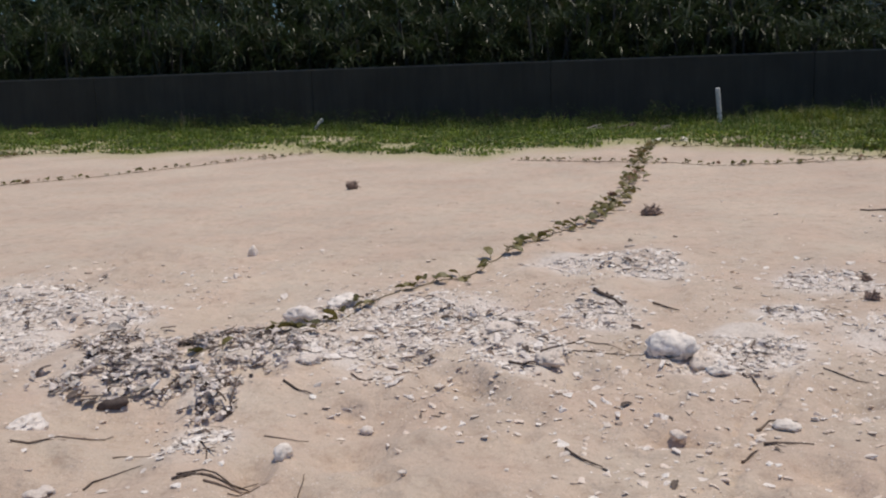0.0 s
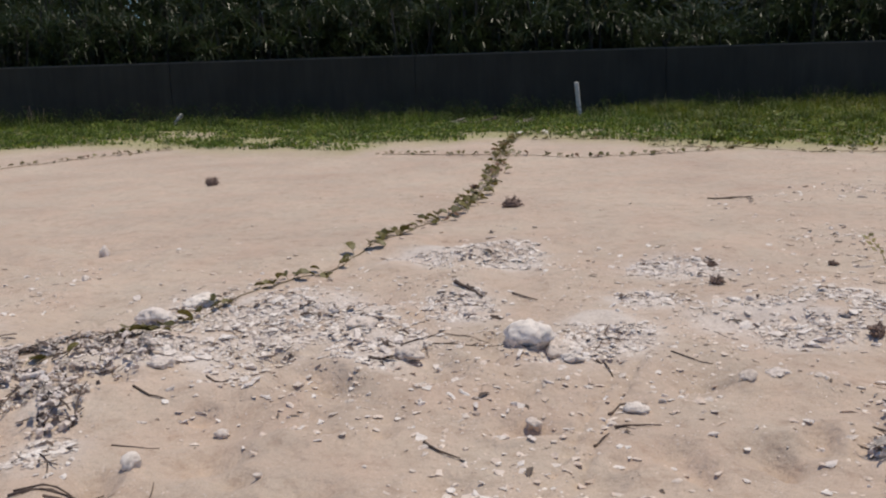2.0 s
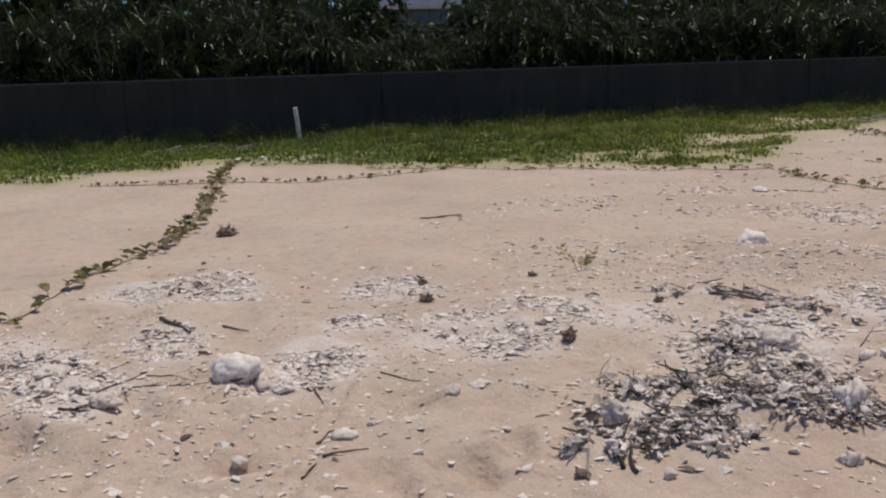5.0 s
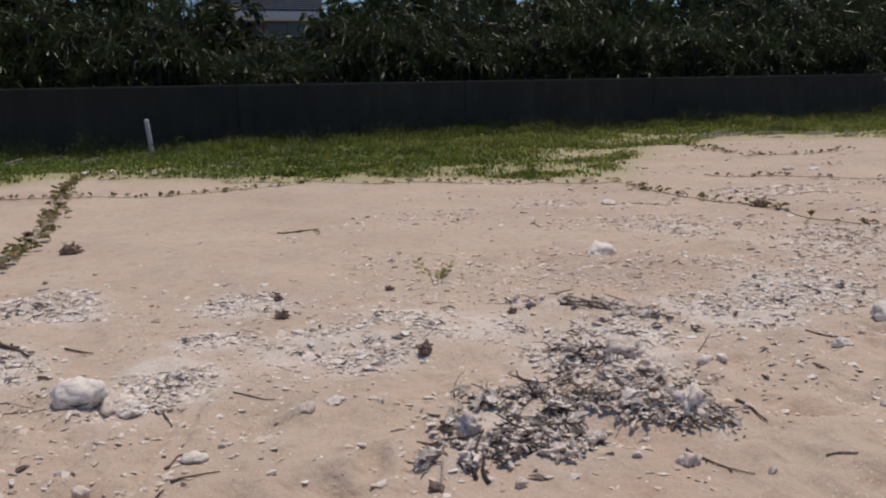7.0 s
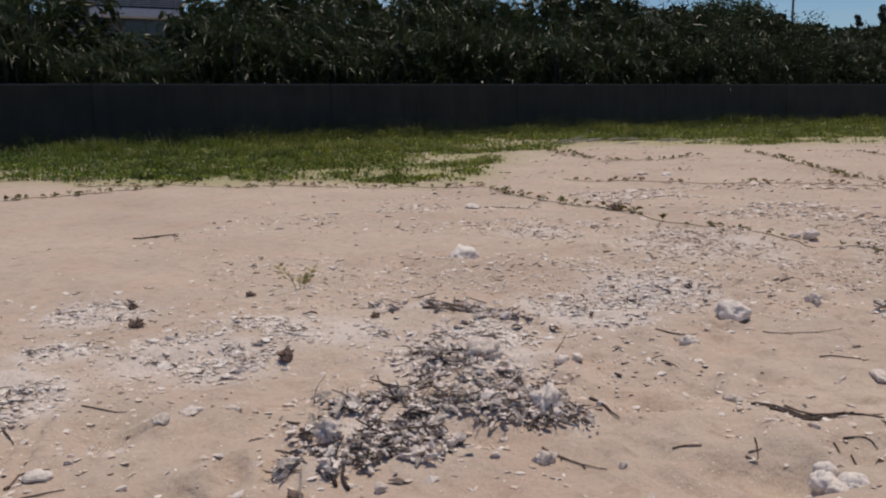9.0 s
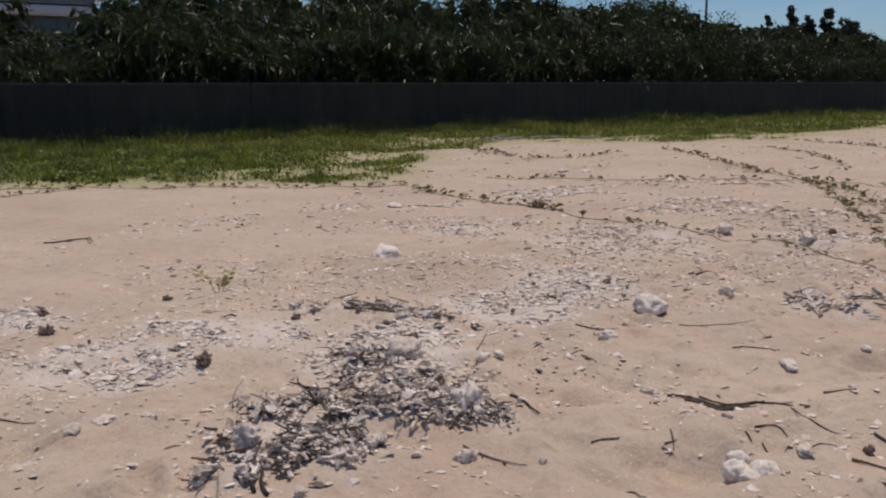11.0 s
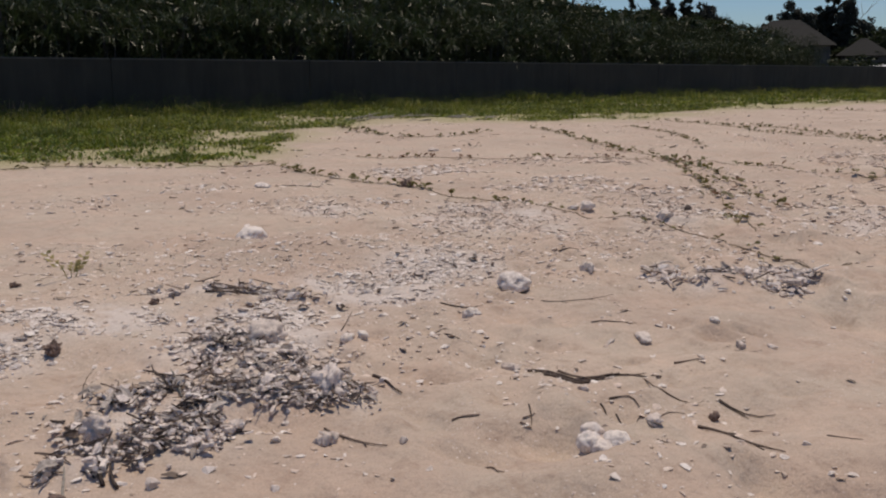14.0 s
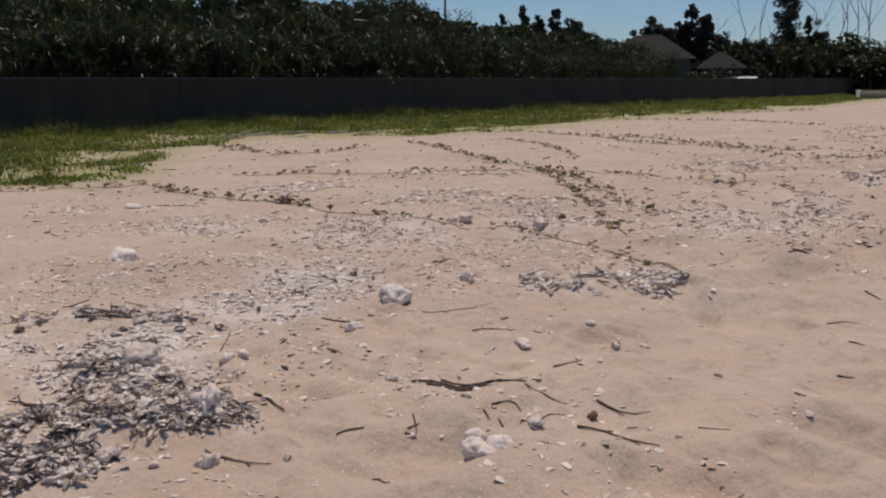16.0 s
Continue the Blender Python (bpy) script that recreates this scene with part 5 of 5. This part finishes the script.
def seedling():
    r = random.Random(5)
    ob = new("seedling")
    ob.matrix_basis = pose(2.735, 6.64, gz(2.735, 6.64))
    for dx, h, lean in ((-0.07, 0.20, -0.10), (0.0, 0.10, 0.03), (0.06, 0.15, 0.05)):
        top = Vector((dx + lean, 0, h))
        bm = bmesh.new()
        tube(bm, [Vector((dx * 0.4, 0, -0.01)), Vector((dx, 0, h * 0.5)), top], [0.004, 0.003, 0.0015], 4)
        part("stem", bm, SEEDLING, ob)
        for k in range(7):
            s = 0.35 + 0.65 * k / 6
            base = Vector((dx * 0.4, 0, 0)).lerp(top, s)
            side = -1 if k % 2 else 1
            tip = base + Vector((side * 0.042 + lean * 0.1, r.uniform(-0.03, 0.03), 0.03))
            w = Vector((-side * 0.007, 0.009, 0.009))
            bm = bmesh.new()
            a, b, c, d = (bm.verts.new(q) for q in (base, base.lerp(tip, 0.5) + w, tip, base.lerp(tip, 0.5) - w))
            bm.faces.new((a, b, c))
            bm.faces.new((a, c, d))
            part("leaf", bm, SEEDLING, ob)
    tagged(ob, "small yellowish green seedling growing in sand", "plant")


seedling()


# ---- twigs ----
def twig(x, y, turn, length, bend, r, seed, name="twig", label="dark dead twig lying on the sand", mat=DEAD, lift=0.0):
    rnd = random.Random(seed)
    n = max(4, min(9, int(length / 0.06)))
    bm = bmesh.new()
    c, s = math.cos(radians(turn)), math.sin(radians(turn))
    pts = []
    for k in range(n + 1):
        u = k / n - 0.5
        v = bend * length * (1 - 4 * u * u) + rnd.uniform(-0.02, 0.02) * length
        px, py = x + c * u * length - s * v, y + s * u * length + c * v
        pts.append(Vector((px - x, py - y, gz(px, py) + r * 0.7 + lift * (u + 0.5) * length + rnd.uniform(0, 0.3) * r)))
    rad = [0.75 * r * (1 - 0.6 * k / n) * rnd.uniform(0.85, 1.15) for k in range(n + 1)]
    tube(bm, pts, rad, 7)
    if length > 0.3:
        for k in (n // 3, 2 * n // 3):
            d = (pts[k + 1] - pts[k]).normalized()
            side = Vector((-d.y, d.x, 0.15)) * rnd.choice((-1, 1))
            q = pts[k] + (d + side * 0.7) * length * rnd.uniform(0.08, 0.18)
            tube(bm, [pts[k], pts[k].lerp(q, 0.6), Vector((q.x, q.y, max(q.z, gz(q.x + x, q.y + y) + r * 0.4)))], [r * 0.55, r * 0.45, r * 0.25], 5)
    ob = new(name, bm_mesh(name, bm, mat, True))
    ob.location = (x, y, 0)
    return tagged(ob, label, "twig" if mat is not CORAL else "coral", "twigs on the sand" if mat is not CORAL else "coral stones on the sand")


for k, (x, y, turn, length, bend, r) in enumerate(TWIGS):
    thick = "thick dark dead branch lying on the sand" if r > 0.0115 else "thin dark dead twig lying on the sand"
    twig(x, y, turn, length, bend, r, 500 + k, "branch" if r > 0.0115 else "twig", thick)
for k in range(11):
    a = random.Random(760 + k)
    twig(3.66 + a.uniform(-0.07, 0.07), 2.70 + a.uniform(-0.05, 0.05), -48 + a.uniform(-22, 22), a.uniform(0.14, 0.3), a.uniform(-0.06, 0.06), a.uniform(0.005, 0.01), 760 + k, label="dark dead twig in a bundle of sticks", lift=a.uniform(0, 0.1))
twig(6.44, 2.98, -79, 0.21, 0.03, 0.017, 720, "coral_branch", "bleached pale branch of coral in a flat heap", CORAL, 0.08)
twig(6.62, 2.87, -19, 0.21, 0.03, 0.017, 721, "coral_branch", "bleached pale branch of coral in a flat heap", CORAL, 0.08)
twig(6.21, 3.90, -25, 0.19, 0.03, 0.017, 722, "coral_branch", "bleached pale branch of coral in a flat heap", CORAL, 0.08)
twig(6.10, 3.86, -34, 0.14, 0.03, 0.017, 723, "coral_branch", "bleached pale branch of coral in a flat heap", CORAL, 0.08)
twig(6.62, 3.11, -133, 0.19, 0.03, 0.017, 724, "coral_branch", "bleached pale branch of coral in a flat heap", CORAL, 0.08)
twig(6.17, 2.78, -133, 0.21, 0.03, 0.017, 725, "coral_branch", "bleached pale branch of coral in a flat heap", CORAL, 0.08)
twig(5.72, 3.54, -127, 0.26, 0.03, 0.017, 726, "coral_branch", "bleached pale branch of coral in a flat heap", CORAL, 0.08)
twig(6.55, 3.02, -122, 0.19, 0.03, 0.017, 727, "coral_branch", "bleached pale branch of coral in a flat heap", CORAL, 0.08)
twig(6.06, 3.94, -124, 0.22, 0.03, 0.017, 728, "coral_branch", "bleached pale branch of coral in a flat heap", CORAL, 0.08)
twig(3.33, 4.14, 20, 0.12, 0.0, 0.006, 790, label="short dark stick standing upright in the sand", lift=0.9)
twig(3.70, 2.68, -54, 0.40, 0.05, 0.013, 775, "branch", "thick dark dead branch lying on the sand")
twig(1.99, 3.77, 78, 0.36, 0.02, 0.011, 776, label="dark dead twig leaning out of the drift heap", lift=0.25)
twig(2.02, 3.69, 71, 0.30, 0.0, 0.008, 777, label="grey dead twig leaning out of the drift heap", mat=PALE_WOOD, lift=0.25)
twig(1.50, 3.24, 58, 0.32, 0.05, 0.011, 778, label="dark dead twig leaning out of the drift heap", lift=0.12)
twig(1.72, 3.42, 34, 0.26, 0.05, 0.010, 779, label="dark dead twig lying on the drift heap", lift=0.1)
twig(2.67, 3.35, -80, 0.24, 0.0, 0.010, 780, label="dark dead twig lying on the drift heap", lift=0.1)
twig(2.18, 3.86, -52, 0.24, 0.0, 0.010, 781, label="dark dead twig lying on the drift heap", lift=0.05)
twig(-2.06, 3.95, 101, 0.32, 0.0, 0.010, 783, label="dark dead twig leaning out of the drift heap", lift=0.15)
twig(-2.2, 4.02, -50, 0.42, 0.02, 0.013, 784, "branch", "thick dark dead branch lying in the drift heap", lift=0.05)
for k in range(14):
    a = random.Random(740 + k)
    u = a.uniform(-0.36, 0.36)
    twig(3.45 + 0.65 * u + a.uniform(-0.1, 0.1), 5.34 - 0.75 * u + a.uniform(-0.1, 0.1), -48 + a.uniform(-25, 25), a.uniform(0.12, 0.34), a.uniform(-0.1, 0.1), a.uniform(0.006, 0.013), 740 + k, label="dark dead twig in a strewn band of litter", lift=a.uniform(0, 0.08))
twig(1.30, 3.16, 66, 0.17, 0.0, 0.009, 700, "pale_stick", "bleached straight stick leaning on the drift heap", PALE_WOOD, 0.15)
twig(1.76, 4.02, 48, 0.16, 0.15, 0.004, 701, lift=0.6)
twig(2.10, 3.86, -35, 0.24, 0.02, 0.011, 702, lift=0.2)
twig(2.16, 3.82, -42, 0.22, 0.0, 0.007, 703, mat=PALE_WOOD, lift=0.25)
twig(1.47, 3.12, 75, 0.16, 0.05, 0.012, 704, lift=0.1)
for k in range(26):
    a = random.Random(800 + k)
    twig(a.uniform(-1.1, 1.3), a.uniform(26.4, 27.4), a.uniform(-30, 30), a.uniform(0.25, 0.7), a.uniform(-0.1, 0.1), a.uniform(0.02, 0.04), 800 + k, "driftwood", "bleached driftwood stick lying in the grass", PALE_WOOD if k % 2 else DEAD, a.uniform(0.03, 0.2))
for k in range(26):
    a = random.Random(850 + k)
    s = a.random()
    twig(16.2 + 5.0 * s + a.uniform(-0.6, 0.6), 22.4 - 2.4 * s + a.uniform(-0.9, 0.9), a.uniform(-60, 20), a.uniform(0.4, 1.2), a.uniform(-0.15, 0.15), a.uniform(0.015, 0.035), 850 + k, "driftwood", "pale bleached driftwood stick at the grass edge", PALE_WOOD, a.uniform(0.02, 0.11))


# ---- drift heaps, rubble and grit ----
def loose(name, variants, mat, count, smooth=False):
    return [tri_mesh(name, v, f, mat, smooth) for v, f in variants[:count]]


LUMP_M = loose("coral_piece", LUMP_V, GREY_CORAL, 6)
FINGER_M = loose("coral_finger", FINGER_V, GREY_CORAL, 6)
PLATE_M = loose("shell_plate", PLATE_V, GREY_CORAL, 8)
FLAKE_M = loose("bark_flake", CURL_V, BARK_FLAKE, 8)
LOOSE_CHIP = loose("coral_fragment", CHIP_V, CORAL, 6)
LOOSE_LUMP = loose("coral_fragment", LUMP_V, CORAL, 6)
CURL_M = loose("dry_leaf", CURL_V, WEED, 8)
STRAW_M = loose("straw", STRAW_V, DEAD, 6)


def ellipse_points(rng, n, cx, cy, rx, ry, turn, rim=0.25):
    a, q = rng.uniform(0, math.tau, n), np.sqrt(rng.random(n)) * (1 + rim * rng.normal(0, 1, n) * (rng.random(n) < 0.4))
    u, v = q * rx * np.cos(a), q * ry * np.sin(a)
    c, s = math.cos(radians(turn)), math.sin(radians(turn))
    return cx + u * c - v * s, cy + u * s + v * c


def drift_heap(kind, density, sizes, label, single, mound):
    rng = np.random.default_rng(ord(kind))
    heap = new("drift_heap")
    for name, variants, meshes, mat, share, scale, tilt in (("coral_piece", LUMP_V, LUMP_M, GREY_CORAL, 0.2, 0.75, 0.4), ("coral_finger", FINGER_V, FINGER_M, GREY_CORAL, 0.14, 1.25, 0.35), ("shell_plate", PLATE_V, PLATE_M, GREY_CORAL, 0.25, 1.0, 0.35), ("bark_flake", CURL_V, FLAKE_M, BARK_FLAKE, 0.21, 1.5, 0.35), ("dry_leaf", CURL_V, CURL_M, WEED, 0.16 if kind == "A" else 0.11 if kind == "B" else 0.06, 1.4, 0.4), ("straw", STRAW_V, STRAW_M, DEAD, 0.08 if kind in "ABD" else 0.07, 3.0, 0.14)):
        xs, ys = [], []
        for k, cx, cy, rx, ry, turn in DRIFT:
            if k == kind:
                px, py = ellipse_points(rng, int(math.pi * rx * ry * density * share), cx, cy, rx, ry, turn, 0.2)
                keep = fbm(px, py + 20, 0.13, 2) > -0.12
                xs.append(px[keep])
                ys.append(py[keep])
        x, y = np.concatenate(xs), np.concatenate(ys)
        n = len(x)
        s = rng.uniform(sizes[0], sizes[1], n) * scale * np.where(rng.random(n) < 0.14, 1.8 if name == "coral_piece" else 1.3, 0.9)
        z = height(x, y) + s * 0.12 + rng.random(n) ** 1.5 * mound * (0.6 if name == "dry_leaf" else 1.0)
        turn = rng.uniform(0, math.tau, n)
        first = min(int(single * share), n)
        for i in range(first):
            ob = under(new(name, meshes[int(rng.integers(0, len(meshes)))]), heap)
            ob.matrix_basis = pose(x[i], y[i], z[i], rng.normal(0, 18), rng.normal(0, 15), math.degrees(turn[i])) @ Matrix.Scale(float(s[i]) * 1.15, 4)
        if n > first:
            v, f = scattered(variants, np.stack([x, y, z], 1)[first:], turn[first:], s[first:], tilt, rng)
            ob = under(new(name + "_litter", tri_mesh(name + "_litter", v, f, mat)), heap)
            tagged(ob, kind="stuff")
    return tagged(heap, label, "drift heap")


drift_heap("A", 2000, (0.021, 0.055), "heap of dark dry weed mixed with white coral pieces", 400, 0.03)
drift_heap("B", 3600, (0.019, 0.054), "long heap of grey coral pieces, dry leaves and twigs", 700, 0.03)
drift_heap("C", 500, (0.034, 0.075), "flat heap of coral fingers and dark twigs", 260, 0.03)
drift_heap("D", 820, (0.026, 0.06), "strewn band of dark twigs and coral bits", 160, 0.02)
drift_heap("E", 200, (0.04, 0.08), "dark patch of twigs on the sand far off", 120, 0.02)
drift_heap("F", 150, (0.05, 0.1), "dark streak of twigs on the far sand", 100, 0.02)

for k, (cx, cy, rx, ry, turn) in enumerate(RUBBLE):
    rng = np.random.default_rng(1000 + k)
    far = math.hypot(cx, cy)
    n = int(math.pi * rx * ry * (4800 / (1 + (far / 6) ** 2)))
    x, y = ellipse_points(rng, n, cx, cy, rx * 1.1, ry * 1.15, turn, 0.4)
    keep = fbm(x, y, 0.3, 3) > -0.16
    x, y = x[keep], y[keep]
    n = len(x)
    s = np.clip(rng.lognormal(math.log(0.022), 0.55, n), 0.009, 0.09) * min(max(1, far / 12), 1.7)
    v, f = scattered([(v * np.array([1, 1, 0.7]), f) for v, f in PLATE_V + CHIP_V + LUMP_V + FINGER_V[:3]], np.stack([x, y, height(x, y) + s * 0.08], 1), rng.uniform(0, math.tau, n), s, 0.18, rng)
    patch = tagged(new("coral_rubble", tri_mesh("coral_rubble", v, f, CORAL if far < 8 else TAN_CORAL)), "patch of small white broken coral on sand", "rubble", kind="stuff")
    n2 = n // 28
    j = rng.integers(0, n, n2)
    s2 = rng.uniform(0.03, 0.09, n2)
    v, f = scattered(STRAW_V + CURL_V[:3], np.stack([x[j] + 0.03, y[j], height(x[j], y[j]) + 0.012], 1), rng.uniform(0, math.tau, n2), s2, 0.2, rng)
    tagged(new("plant_litter", tri_mesh("plant_litter", v, f, DEAD)), "dark bits of dead plants among the rubble", "litter", kind="stuff")


def flattened(variants, share=0.6):
    return [(v * np.array([1, 1, share]), f) for v, f in variants]


def grit(name, n, x0, x1, y0, y1, variants, mat, lo, hi, seed, label, category, dark=False):
    """Loose bits strewn over the sand, thick in some places and nearly none in others."""
    rng = np.random.default_rng(seed)
    x, y = rng.uniform(x0, x1, n), rng.uniform(y0, y1, n)
    clean = 1 / (1 + np.exp(-(2.4 - x + 0.3 * (y - 7)) * 2.0)) / (1 + np.exp(-(y - 6.6) * 3.0))
    band = np.exp(-((y - (5.6 - 0.12 * x)) / 2.2) ** 2)
    d = np.clip(0.10 + 0.55 * band + 1.6 * fbm(x, y, 0.9, 4), 0.04, 1) * (1 - 0.93 * clean)
    d = d * np.where(y > 11, 0.55, 1.0)
    keep = rng.random(n) < d
    x, y = x[keep], y[keep]
    m = len(x)
    s = (lo + (hi - lo) * rng.random(m) ** 3) * np.clip(np.hypot(x, y) / 6.5, 1, 2.6)
    v, f = scattered(flattened(variants), np.stack([x, y, height(x, y) + s * 0.05], 1), rng.uniform(0, math.tau, m), s, 0.16, rng)
    return tagged(new(name, tri_mesh(name, v, f, mat)), label, category, kind="stuff")


grit("coral_grit", 23000, -5, 11, 1.2, 11, PLATE_V + CHIP_V + LUMP_V + FINGER_V[:2], CORAL, 0.012, 0.062, 75, "small white coral bits strewn over sand", "grit")
grit("coral_grit", 34000, -5, 11, 1.2, 11, PLATE_V + CHIP_V + LUMP_V + FINGER_V[:2], TAN_CORAL, 0.009, 0.055, 70, "small white coral bits strewn over sand", "grit")
grit("coral_grit", 13000, 4, 36, 1.5, 20, CHIP_V + LUMP_V, TAN_CORAL, 0.012, 0.05, 71, "small white coral bits strewn over sand", "grit")
grit("coral_grit", 5500, 2.5, 13, 4.5, 12.5, CHIP_V + LUMP_V, TAN_CORAL, 0.018, 0.06, 74, "small white coral bits strewn over sand", "grit")
grit("coral_grit", 9000, 1, 22, 4.5, 19, CHIP_V, TAN_CORAL, 0.012, 0.045, 76, "small sandy coral bits strewn over sand", "grit")
grit("coral_grit", 9000, -3.5, 8, 1.4, 6.5, CHIP_V, TAN_CORAL, 0.007, 0.017, 77, "fine sandy coral bits strewn over sand", "grit")
for k in range(230):
    a = random.Random(3000 + k)
    x, y = a.uniform(-2.6, 6.5), a.uniform(2.3, 6.2)
    s = a.uniform(0.022, 0.055)
    ob = new("coral_fragment", (LOOSE_CHIP if a.random() < 0.6 else LOOSE_LUMP)[k % 6])
    ob.matrix_basis = pose(x, y, gz(x, y) + s * 0.12, a.gauss(0, 14), a.gauss(0, 14), a.uniform(0, 360)) @ Matrix.Scale(s, 4)
    tagged(ob, "broken piece of white coral lying on sand" if s > 0.035 else "small chip of white coral lying on sand", "coral", "coral fragments on the sand")

grit("plant_litter", 5000, -5, 11, 1.2, 11, CURL_V[:4] + STRAW_V, BARK_LITTER, 0.012, 0.08, 72, "dark scraps of dead leaves and stems on sand", "litter")
grit("plant_litter", 2600, 4, 32, 1.5, 19, CURL_V[:4] + STRAW_V, BARK_LITTER, 0.02, 0.09, 73, "dark scraps of dead leaves and stems on sand", "litter")
